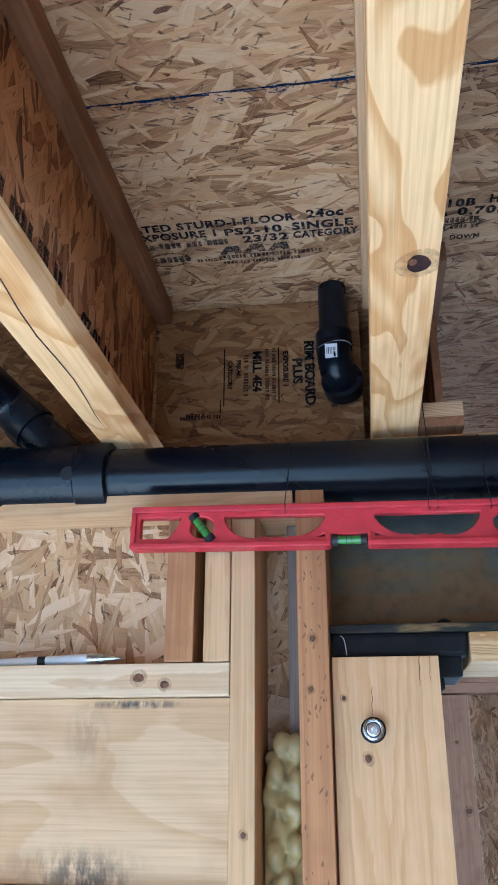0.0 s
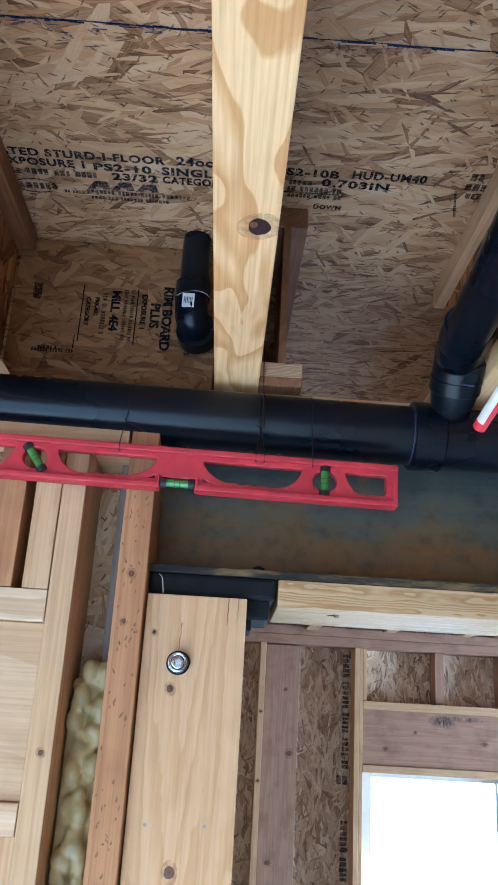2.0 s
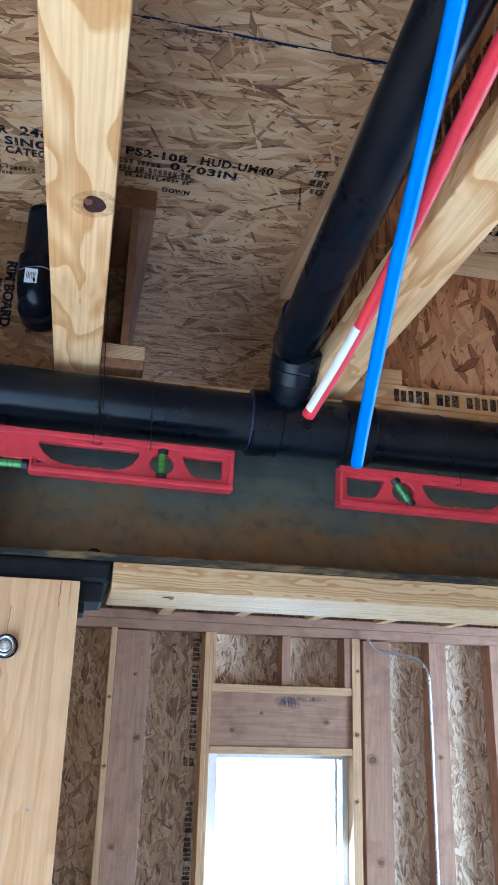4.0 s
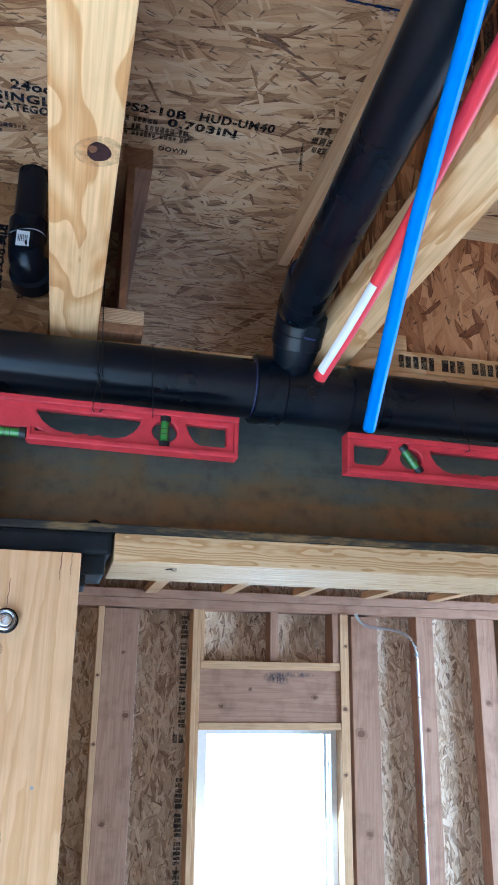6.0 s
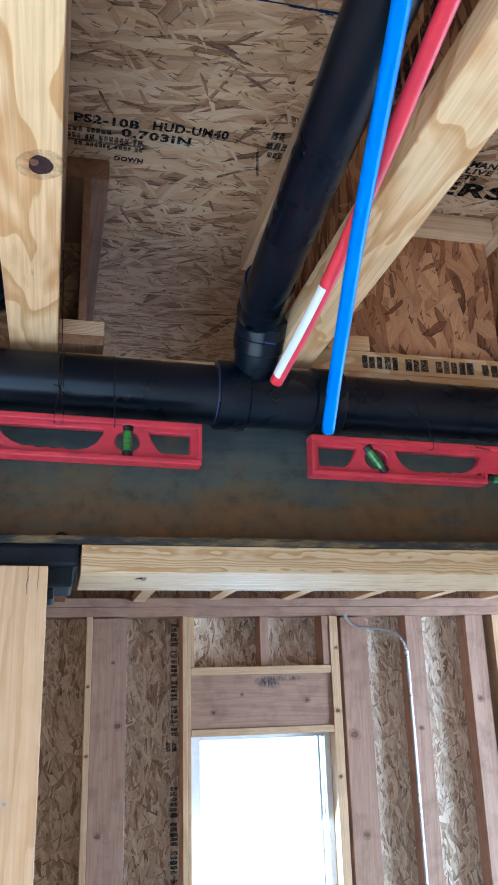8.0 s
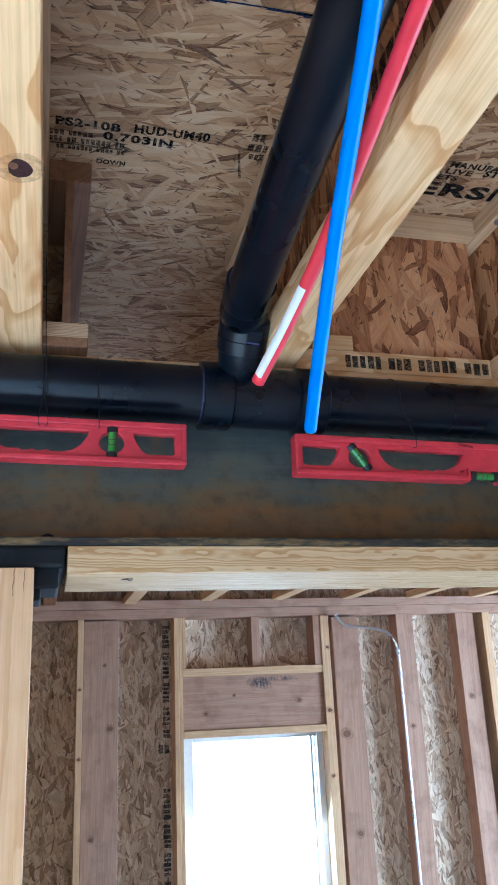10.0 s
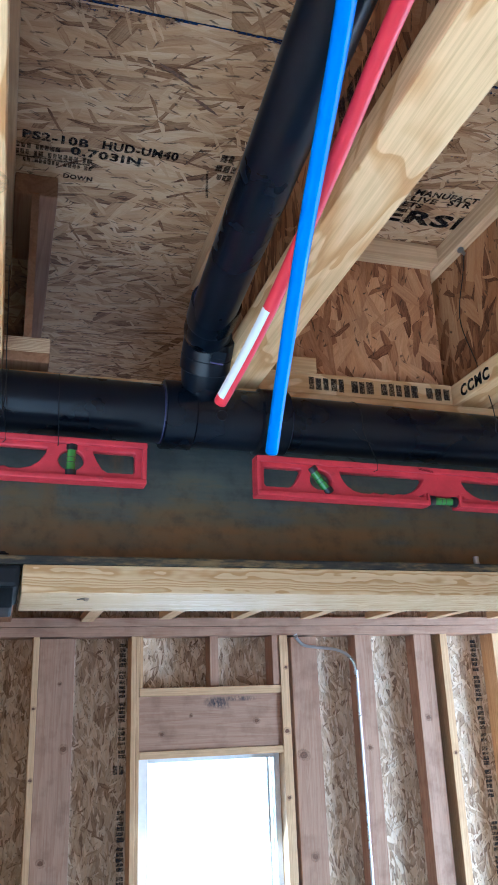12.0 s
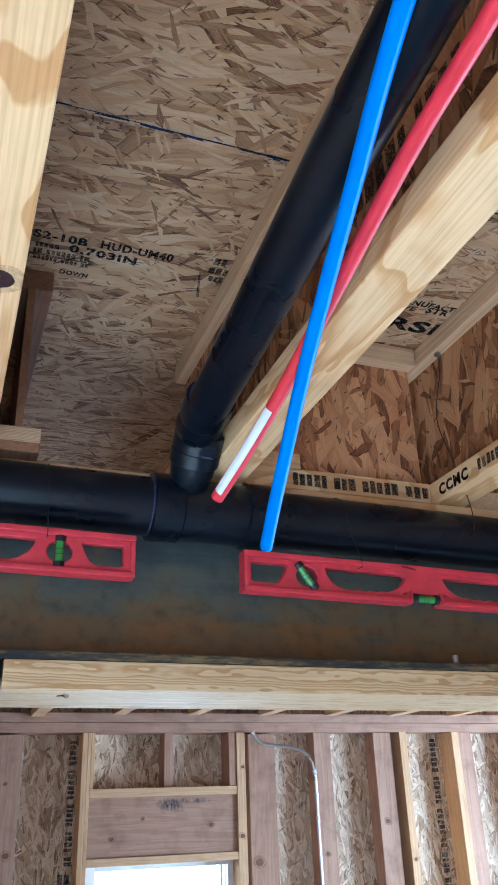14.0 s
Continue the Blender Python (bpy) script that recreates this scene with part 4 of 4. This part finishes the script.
def stamp(text, x0, x1, y, h, ink, parent, slant=0.0, lean=0.0):
    """Readable print on the underside of the boards, fitted between x0 and x1; y is its near edge, h its height."""
    bm = lettering(text, 1.0, Matrix.Identity(4), 1.12)
    xs, ys = [v.co.x for v in bm.verts], [v.co.y for v in bm.verts]
    sx, sy = (x1 - x0) / (max(xs) - min(xs)), h / 0.72
    for v in bm.verts:
        px, py = (v.co.x - min(xs)) * sx, v.co.y * sy
        v.co = Vector((x0 + px + lean * py, y + h - py + slant * px, CEIL - 0.0012 - 0.2 * v.co.z))
    return part("lettering", bm, ink, parent)


pc = thing("board_print", "dark blue stamped grade print on the subfloor", "print", "subfloor print")
stamp("RATED STURD-I-FLOOR", -0.405, -0.135, 1.104, 0.0165, "blue_ink", pc)
stamp("24oc", -0.118, -0.062, 1.100, 0.0185, "blue_ink", pc)
stamp("EXPOSURE 1", -0.392, -0.262, 1.126, 0.0165, "blue_ink", pc)
stamp("PS2-10", -0.248, -0.158, 1.128, 0.0165, "blue_ink", pc)
stamp("SINGLE", -0.142, -0.048, 1.127, 0.0175, "blue_ink", pc)
stamp("23/32", -0.222, -0.150, 1.149, 0.0165, "blue_ink", pc)
stamp("CATEGORY", -0.142, -0.040, 1.149, 0.0165, "blue_ink", pc)
part("faded_print", bars([(-0.39, -1.166, 0.15, 0.015), (-0.305, -1.208, 0.03, 0.008), (-0.268, -1.206, 0.17, 0.011), (-0.262, -1.220, 0.13, 0.009)], UNDER(0, 0, CEIL - 0.0012), rng), "blue_ink", pc)["kind"] = "stuff"
for cx in (-0.246, -0.207, -0.168):
    bm = bmesh.new()
    bm.faces.new([bm.verts.new((cx + u, 1.184 + v, CEIL - 0.0012)) for u, v in ((-0.020, 0.010), (-0.006, -0.011), (0.014, -0.012), (0.018, 0.008), (0.006, 0.009), (0.004, 0.003), (-0.005, 0.003), (-0.008, 0.010))])
    part("bold_mark", bm, "blue_ink", pc)
cx, cy, rx, ry = -0.350, 1.195, 0.036, 0.019
bm = bmesh.new()
outer, inner = [[bm.verts.new((cx + rx * f * math.cos(a), cy + ry * g * math.sin(a), CEIL - 0.0012)) for a in (2 * math.pi * i / 32 for i in range(32))] for f, g in ((1, 1), (0.9, 0.82))]
for i in range(32):
    if i not in (2, 3, 17, 18):
        bm.faces.new((outer[i], outer[(i + 1) % 32], inner[(i + 1) % 32], inner[i]))
part("oval_mark", bm, "blue_ink", pc)
part("faded_print", bars([(-0.378, -1.203, 0.056, 0.017)], UNDER(0, 0, CEIL - 0.0013), rng), "blue_ink", pc)["kind"] = "stuff"
pd = thing("board_print", "black stamped grade print between two joists", "print", "subfloor print")
stamp("PS2-10B", 0.038, 0.133, 1.106, 0.017, "ink", pd, 0.01)
stamp("HUD-UM40", 0.153, 0.268, 1.103, 0.018, "ink", pd, 0.0)
stamp("0.703IN", 0.108, 0.214, 1.127, 0.017, "ink", pd, 0.02)
part("faded_print", bars([(0.030, -1.146, 0.06, 0.012), (0.028, -1.162, 0.115, 0.013), (0.040, -1.178, 0.10, 0.011), (0.332, -1.108, 0.045, 0.019), (0.330, -1.131, 0.048, 0.018), (0.336, -1.151, 0.042, 0.015)], UNDER(0, 0, CEIL - 0.0012), rng), "ink", pd)["kind"] = "stuff"
bm = bmesh.new()
for quad in (((0.030, 1.163), (0.140, 1.162), (0.140, 1.166), (0.030, 1.167)), ((0.138, 1.154), (0.160, 1.164), (0.138, 1.173), (0.143, 1.164))):
    bm.faces.new([bm.verts.new((x, y, CEIL - 0.0016)) for x, y in quad])
part("arrow", bm, "ink", pd)
stamp("DOWN", 0.102, 0.147, 1.193, 0.011, "ink", pd)
bm = bmesh.new()
bm.faces.new([bm.verts.new((x, y, CEIL - 0.0014)) for x, y in ((0.318, 1.140), (0.3215, 1.140), (0.3365, 1.200), (0.332, 1.201))])
part("stroke", bm, "ink", pd)
pe = thing("board_print", "large black stamped letters on the subfloor", "print", "subfloor print")
stamp("MANUFACT", 0.668, 0.785, 1.094, 0.014, "ink", pe)
stamp("LIVE", 0.668, 0.716, 1.112, 0.013, "ink", pe)
stamp("STR", 0.736, 0.780, 1.107, 0.015, "ink", pe)
stamp("ETS", 0.660, 0.697, 1.129, 0.012, "ink", pe)
stamp("ERSI", 0.640, 0.792, 1.150, 0.034, "ink", pe)

ch = bmesh.new()
for y0, wid, n in ((0.860, 0.0030, 700), (0.866, 0.0012, 200), (1.0, 0.0008, 70)):
    for i in range(n):
        x = -2.6 + 5.0 * rng.random()
        w, h = rng.uniform(0.006, 0.03), wid * rng.uniform(0.4, 1.1)
        y = y0 + rng.gauss(0, 0.0008 if y0 != 0.866 else 0.004) + (0.0 if y0 < 1 else 0.01 * x)
        v = [ch.verts.new((x + a * w, y + b * h, CEIL - 0.0010 - 0.0004 * rng.random())) for a, b in ((0, 0), (1, 0), (1, 1), (0, 1))]
        ch.faces.new(v)
for i in range(250):
    x0, x1 = -2.6 + 0.02 * i, -2.6 + 0.02 * (i + 1)
    ch.faces.new([ch.verts.new((x, 0.860 + dy + 0.0006 * math.sin(x * 37), CEIL - 0.0009)) for x, dy in ((x0, 0.0), (x1, 0.0), (x1, 0.0016), (x0, 0.0016))])
tagged(part("chalk_line", ch, "chalk"), "snapped blue chalk line across the subfloor", "chalk line", kind="stuff")
cd = bmesh.new()
for i in range(160):
    x, y, w = -2.6 + 5.0 * rng.random(), 0.864 + abs(rng.gauss(0, 0.008)), rng.uniform(0.006, 0.022)
    h = w * rng.uniform(0.25, 0.6)
    cd.faces.new([cd.verts.new((x + w * math.cos(a) * (1 + 0.3 * math.sin(3 * a + i)), y + h * math.sin(a), CEIL - 0.0005)) for a in (2 * math.pi * j / 9 for j in range(9))])
tagged(part("chalk_dust", cd, "faint_chalk"), "faint blue chalk dust beside the snapped line", "chalk dust", kind="stuff")

rs = thing("board_print", "black rotated rim board stamp", "print")
Y = 1.3508
for text, size, x, z in (("RIM BOARD", 0.0235, -0.142, 2.896), ("PLUS", 0.0225, -0.163, 2.862), ("EXPOSURE 1", 0.0125, -0.180, 2.878), ("MILL 4E4", 0.021, -0.233, 2.882), ("PRR-401", 0.0105, -0.262, 2.866), ("CATEGORY", 0.0105, -0.277, 2.865)):
    words(text, size, FRONT(x, Y, z, -90), "ink", rs)
m = FRONT(0, Y, 0, -90)
part("faded_print", bars([(-2.885, -0.200, 0.10, 0.007), (-2.885, -0.212, 0.10, 0.007), (-2.875, -0.250, 0.08, 0.009), (-2.89, -0.115, 0.04, 0.009), (-2.80, -0.100, 0.035, 0.012)], m, rng), "ink", rs)["kind"] = "stuff"
for x, z0, z1 in ((-0.188, 2.778, 2.887), (-0.128, 2.775, 2.893), (-0.284, 2.778, 2.890), (-0.290, 2.765, 2.79)):
    part("stroke", box(x - 0.001, x + 0.001, Y - 0.0004, Y, z0, z1, 0), "ink", rs)
part("faded_print", bars([(-0.372, 2.855, 0.014, 0.034), (-0.36, 2.755, 0.07, 0.008), (-0.35, 2.760, 0.03, 0.007)], FRONT(0, Y, 0), rng), "ink", rs)["kind"] = "stuff"

bp = thing("flange_print", "black stamped letters on the blocking flange", "print")
part("faded_print", bars([(0.510, 2.664, 0.105, 0.024), (0.640, 2.664, 0.125, 0.024)], FRONT(0, 1.2385, 0), rng), "ink", bp)["kind"] = "stuff"
bq = thing("flange_print", "black stamped letters on a joist flange", "print")
part("lettering", lettering("CCMC", 0.027, pose(0.7772, 1.214, 2.6645, 90, 0, -90), 1.18), "ink", bq)
part("faded_print", bars([(-1.10, 2.665, 0.09, 0.020)], pose(0.7772, 0, 0, 90, 0, -90), rng), "ink", bq)["kind"] = "stuff"
wp = thing("web_print", "black stamped date on a joist web", "print", "joist web print")
words("07-01-11", 0.034, pose(-0.4055, 0.980, 2.730, 90, 0, 90), "ink", wp)
part("faded_print", bars([(0.66, 2.732, 0.235, 0.028)], pose(-0.4052, 0, 0, 90, 0, 90), rng), "ink", wp)["kind"] = "stuff"
wq = thing("web_print", "black stamped letters on a joist web", "print", "joist web print")
part("faded_print", bars([(-0.78, 2.78, 0.32, 0.036)], pose(0.3798, 0, 0, 90, 0, -90), rng), "ink", wq)["kind"] = "stuff"

# ---- knots, nails and bolts ----
def knot(name, c, normal, r, squash, mat, parent=None):
    d, u, v = basis(normal)
    c = Vector(c)
    if name == "knot":
        bm = bmesh.new()
        bm.faces.new([bm.verts.new(c + d * 0.0002 + 1.75 * r * (1 + 0.1 * math.sin(2 * a + r * 700)) * (math.cos(a) * u + squash * 1.1 * math.sin(a) * v)) for a in (2 * math.pi * i / 20 for i in range(20))])
        part("swirled_grain", bm, "knot_halo", parent)
    bm = bmesh.new()
    ring = [bm.verts.new(c + d * 0.0004 + r * (1 + 0.045 * math.sin(3 * a + r * 900) + 0.02 * math.sin(7 * a)) * (math.cos(a) * u + squash * math.sin(a) * v)) for a in (2 * math.pi * i / 24 for i in range(24))]
    top = bm.verts.new(c + d * 0.0014)
    for i in range(24):
        bm.faces.new((ring[i], ring[(i + 1) % 24], top)).smooth = True
    return part(name, bm, mat, parent)


k1 = knot("knot", (0.014, 2.388, 0), (0, 0, -1), 0.0145, 0.8, "knot", mid_joist)
knot("heartwood", (0.008, 2.383, -0.0012), (0, 0, -1), 0.0055, 0.8, "knot_brown", mid_joist)
kn = thing("plate_knots", "brown knots in the pale header plate", "knot")
for x, z, r in ((-0.366, 2.312, 0.0075), (-0.330, 2.303, 0.006)):
    knot("knot", (x, 1.2, z), (0, -1, 0), r, 0.75, "knot_brown", kn)
knot("knot", (-0.3475, 1.2, 2.052), (0, -1, 0), 0.009, 0.45, "knot_brown", kn)
ks = thing("stud_knots", "small dark knots in the studs and post", "knot")
for x, y, z, r in ((-0.223, 1.2, 2.124, 0.0035), (-0.066, 1.22, 2.212, 0.0045), (-0.094, 1.22, 2.285, 0.0028), (-0.048, 1.22, 1.992, 0.0065), (-0.131, 1.2, 2.36, 0.004), (-0.135, 1.2, 2.295, 0.003)):
    knot("knot", (x, y, z), (0, -1, 0), r, 1.1, "knot_brown", ks)
for x, y in ((0.815, 1.29), (0.047, 1.275)):
    fb = thing("flange_bolt", "bolt standing on the beam flange", "bolt", "flange bolts", at=(x, y, 2.383))
    part("nut", lathe((0, 0, 0), (0, 0, 1), [(0, 0.010), (0.008, 0.010), (0.009, 0.008)], 6), "zinc" if x > 0.5 else "black_steel", fb)
    part("shank", lathe((0, 0, 0), (0, 0, 1), [(0, 0.0048), (0.022 if x > 0.5 else 0.011, 0.0048)], 12), "zinc" if x > 0.5 else "black_steel", fb)
tagged(part("nail", lathe((0.155, 1.300, 2.333), (0.175, 1.27, 2.330), [(0, 0.002), (0.018, 0.002), (0.018, 0.0045), (0.020, 0.0045)], 12), "zinc"), "bent shiny nail under the beam plate", "nail")

# ---- pen on the header plate ----
pen = thing("pen", "white and silver pen lying on the header plate", "pen")
a, b = Vector((-0.64, 1.226, 2.3365)), Vector((-0.394, 1.212, 2.3400))
part("barrel", lathe(a, b, [(0, 0.0042), (0.002, 0.0050), (0.150, 0.0068), (0.190, 0.0078), (0.1975, 0.0080)], 20), "pen", pen)
part("tip", lathe(a.lerp(b, 0.80), b, [(0, 0.0082), (0.004, 0.0084), (0.022, 0.0068), (0.038, 0.0040), (0.046, 0.0018), (0.0492, 0.0006)], 20), "zinc", pen, "pointed silver tip")
part("band", lathe(a.lerp(b, 0.5), b, [(0, 0.0066), (0.012, 0.0068)], 20), "rubber", pen)

# ---- spray foam between the studs ----
fm = bmesh.new()
for i in range(190):
    z = 2.232 - 0.0033 * i + rng.uniform(-0.006, 0.006)
    r = rng.choice((0.006, 0.008, 0.010, 0.013))
    x = -0.179 + rng.uniform(-0.019, 0.019)
    s = bmesh.ops.create_icosphere(fm, subdivisions=3, radius=r)
    bmesh.ops.transform(fm, verts=s["verts"], matrix=Matrix.Translation((x, 1.258 + rng.uniform(0, 0.02), z)) @ Matrix.Diagonal((1.0, 1.0, rng.uniform(0.9, 1.7), 1)))
for f in fm.faces:
    f.smooth = True
box(-0.207, -0.152, 1.268, 1.335, 1.55, 2.19, 0.01, fm)
foam = part("spray_foam", fm, "foam")
rem = foam.modifiers.new("remesh", "REMESH")
rem.mode, rem.voxel_size, rem.use_smooth_shade = "VOXEL", 0.0024, True
sm = foam.modifiers.new("smooth", "SMOOTH")
sm.iterations, sm.factor = 4, 0.5
tagged(foam, "yellowish lumpy cured spray foam bead between studs", "spray foam")

# ---- far stud wall, its window and conduit ----
far_group = "far wall studs"
lumber("top_plate", "lower reddish top plate of the far wall", "plate", (-3.05, 5.45, FAR, FAR + 0.138, 2.580, 2.629), "red_x")
lumber("top_plate", "upper reddish top plate of the far wall", "plate", (-3.05, 5.45, FAR, FAR + 0.138, 2.631, 2.679), "red_x")
for x0, x1, y0, z0, z1, mat, lab in (
    (-0.62, -0.58, 0, 0, 2.579, "fir_z", "fir stud of the far wall"),
    (-0.21, -0.17, 0, 0, 2.579, "fir_z", "fir stud of the far wall"),
    (0.215, 0.247, 0, 0, 2.579, "fir_z", "fir stud edge beside a reddish board"),
    (0.249, 0.432, 0.02, 0, 2.572, "red_z", "wide reddish board set flat in the far wall"),
    (0.731, 0.758, 0, 0, 2.579, "fir_z", "king stud beside the far window"),
    (0.7595, 0.777, 0.004, 0, 2.579, "fir_z", "trimmer stud beside the far window"),
    (0.779, 0.797, 0.008, 2.308, 2.579, "fir_z", "short cripple over the far window"),
    (1.176, 1.224, 0.03, 2.308, 2.579, "red_z", "short reddish cripple over the far window"),
    (1.535, 1.576, 0.006, 2.308, 2.579, "red_z", "short reddish cripple over the far window"),
    (1.578, 1.628, 0, 0, 2.579, "fir_z", "king stud with knots beside the far window"),
    (1.655, 1.812, 0.02, 0, 2.570, "red_z", "wide pinkish board set flat in the far wall"),
    (2.063, 2.168, 0.03, 0, 2.579, "red_z", "reddish stud behind the conduit"),
    (2.452, 2.57, 0.03, 0, 2.579, "red_z", "reddish stud of the far wall"),
    (2.615, 2.662, 0, 0, 2.579, "fir_z", "pale fir stud of the far wall"),
    (2.98, 3.03, 0, 0, 2.579, "fir_z", "pale fir stud of the far wall"),
    (3.03, 3.14, 0.03, 0, 2.579, "red_z", "reddish stud of the far wall"),
    (3.42, 3.47, 0, 0, 2.579, "fir_z", "pale fir stud of the far wall"),
    (3.83, 3.88, 0, 0, 2.579, "fir_z", "pale fir stud of the far wall"),
):
    lumber("far_stud", lab, "stud", (x0, x1, FAR + y0, FAR + 0.138, z0, z1), mat, group=far_group)
lumber("far_sill", "pale flat plate over the far window header", "plate", (0.778, 1.577, FAR + 0.002, FAR + 0.138, 2.264, 2.306), "fir_x")
lumber("far_header", "reddish window header with a dark smudge", "header", (0.778, 1.577, FAR + 0.014, FAR + 0.138, 1.988, 2.263), "header_x")
lumber("far_head_plate", "pale flat plate under the window header", "plate", (0.778, 1.577, FAR + 0.002, FAR + 0.138, 1.950, 1.987), "fir_x")
win = thing("window_1", "overexposed window with a white vinyl frame", "window", kind="structure")
for d in ((0.779, 0.840, 0.09, 0.135, 0.85, 1.949), (1.545, 1.577, 0.09, 0.135, 0.85, 1.949), (0.8405, 1.5445, 0.09, 0.135, 1.925, 1.949), (0.8405, 1.5445, 0.09, 0.135, 0.85, 0.89)):
    part("window_frame", box(d[0], d[1], FAR + d[2], FAR + d[3], d[4], d[5], 0.003), "white_print", win)
part("mullion", box(1.508, 1.520, FAR + 0.10, FAR + 0.125, 0.891, 1.924, 0.002), "white_print", win)
vp = thing("sheathing_print", "vertical black stamped print on the far sheathing", "print", "sheathing print")
part("faded_print", bars([(-2.55, 0.684, 0.60, 0.040), (-1.70, 0.684, 0.6, 0.040)], FRONT(0, sheath - 0.0015, 0, -90), rng), "faded_ink", vp)["kind"] = "stuff"
part("frame_mark", bars([(0.66, 1.875, 0.05, 0.05)], FRONT(0, sheath - 0.0017, 0), rng), "faded_ink", vp)["kind"] = "stuff"
vq = thing("sheathing_print", "vertical stamped print on sheathing beside a stud", "print", "sheathing print")
part("faded_print", bars([(-2.55, 2.90, 0.9, 0.045), (-1.5, 2.90, 0.5, 0.045)], FRONT(0, sheath - 0.0015, 0, -90), rng), "faded_ink", vq)["kind"] = "stuff"
con = thing("conduit", "thin galvanized conduit bent below the top plate", "conduit")
cpath = [(1.664, 4.53, 2.579), (1.676, 4.53, 2.555), (1.72, 4.525, 2.517), (1.80, 4.52, 2.505), (1.90, 4.515, 2.492), (1.97, 4.515, 2.465), (2.012, 4.515, 2.415), (2.026, 4.52, 2.35), (2.032, 4.53, 2.25), (2.034, 4.53, 1.6), (2.034, 4.53, 0.3)]
part("tube", sweep(smooth_path(cpath, 8), 0.0085, 16), "emt", con)
for a, b in (((1.664, 4.53, 2.579), (1.672, 4.53, 2.562)), ((2.022, 4.518, 2.372), (2.026, 4.52, 2.352)), ((2.031, 4.529, 2.256), (2.032, 4.53, 2.236))):
    n = (Vector(b) - Vector(a)).length
    part("collar", lathe(a, b, [(0, 0.012), (n, 0.012)], 16), "zinc", con)

fk = thing("far_knots", "brown knots in the boards of the far wall", "knot")
for x, y, z, r in ((1.70, 0.02, 1.93, 0.022), (1.735, 0.02, 1.42, 0.016), (0.39, 0.02, 2.02, 0.016), (0.30, 0.02, 1.50, 0.014), (0.36, 0.02, 2.34, 0.008), (1.602, 0, 2.06, 0.013), (1.598, 0, 1.72, 0.010), (1.612, 0, 2.40, 0.009), (0.232, 0, 1.88, 0.009), (0.230, 0, 2.22, 0.008), (0.90, 0.014, 2.07, 0.011), (1.43, 0.014, 2.12, 0.012), (1.06, 0.014, 2.16, 0.008), (2.11, 0.03, 1.95, 0.012), (2.50, 0.03, 2.1, 0.014), (2.64, 0, 1.9, 0.010)):
    knot("knot", (x, FAR + y, z), (0, -1, 0), r, 0.8, "knot_brown", fk)

# ---- splits in the flanges ----
def split(name, parent, pts, w):
    """A thin dark shrinkage crack on a face that looks down."""
    bm = bmesh.new()
    up = Vector((0, 0, -0.0004))
    rows = [(Vector(p) + up - Vector((w * (0.3 + 0.7 * math.sin(math.pi * i / (len(pts) - 1))), 0, 0)), Vector(p) + up) for i, p in enumerate(pts)]
    vs = [(bm.verts.new(a), bm.verts.new(b)) for a, b in rows]
    for (a, b), (c, d) in zip(vs, vs[1:]):
        bm.faces.new((a, b, d, c))
    return part(name, bm, "knot", parent)


split("crack", left_joist, [(0.004 + 0.0035 * math.sin(i * 1.3) - 0.0012 * i, 2.25 + 0.055 * i, 0) for i in range(10)], 0.0022)

# ---- incising marks on the treated stud ----
inc = bmesh.new()
for i in range(75):
    x, z = rng.uniform(-0.148, -0.114), rng.uniform(1.9, 2.50)
    w, h, tilt = rng.uniform(0.0008, 0.002), rng.uniform(0.0018, 0.0048), rng.gauss(0, 0.3)
    ring = [(0, -h), (w, -h * 0.3), (w * 0.7, h * 0.6), (0, h), (-w * 0.6, h * 0.2), (-w, -h * 0.5)]
    inc.faces.new([inc.verts.new((x + u + tilt * v, 1.1994 - 0.0003 * rng.random(), z + v)) for u, v in ring])
part("incised_surface", inc, "incised", bpy.data.objects["wall_stud.003"])["kind"] = "stuff"

# ---- a few dark strands that stand out on the subfloor ----
strands = thing("dark_strands", "dark brown strands standing out in the subfloor", "strand")
for x0, y0, x1, y1, w in ((0.205, 0.935, 0.262, 0.968, 0.006), (0.262, 0.985, 0.305, 1.012, 0.006), (0.165, 0.66, 0.190, 0.655, 0.012), (0.300, 2.02, 0.335, 2.03, 0.02), (-0.26, 0.74, -0.235, 0.735, 0.008), (-0.315, 0.90, -0.29, 0.905, 0.005), (-0.17, 0.80, -0.16, 0.802, 0.006)):
    a, b = Vector((x0, y0, CEIL - 0.0007)), Vector((x1, y1, CEIL - 0.0007))
    side = (b - a).normalized().cross((0, 0, 1)) * w / 2
    bm = bmesh.new()
    bm.faces.new([bm.verts.new(p) for p in (a, a.lerp(b, 0.3) + side, b.lerp(a, 0.2) + side * 0.7, b, b.lerp(a, 0.35) - side, a.lerp(b, 0.15) - side * 0.8)])
    part("strand", bm, "knot_brown", strands)

# ---- scribble on the second level ----
scr = [(0.648 + 0.0022 * i, 1.1568, 2.5125 - 0.0004 * i + 0.0016 * (-1) ** i) for i in range(12)]
tagged(part("pen_scribble", sweep(smooth_path(scr, 3), 0.0005, 5), "ink"), "small black pen scribble on a red level", "scribble")
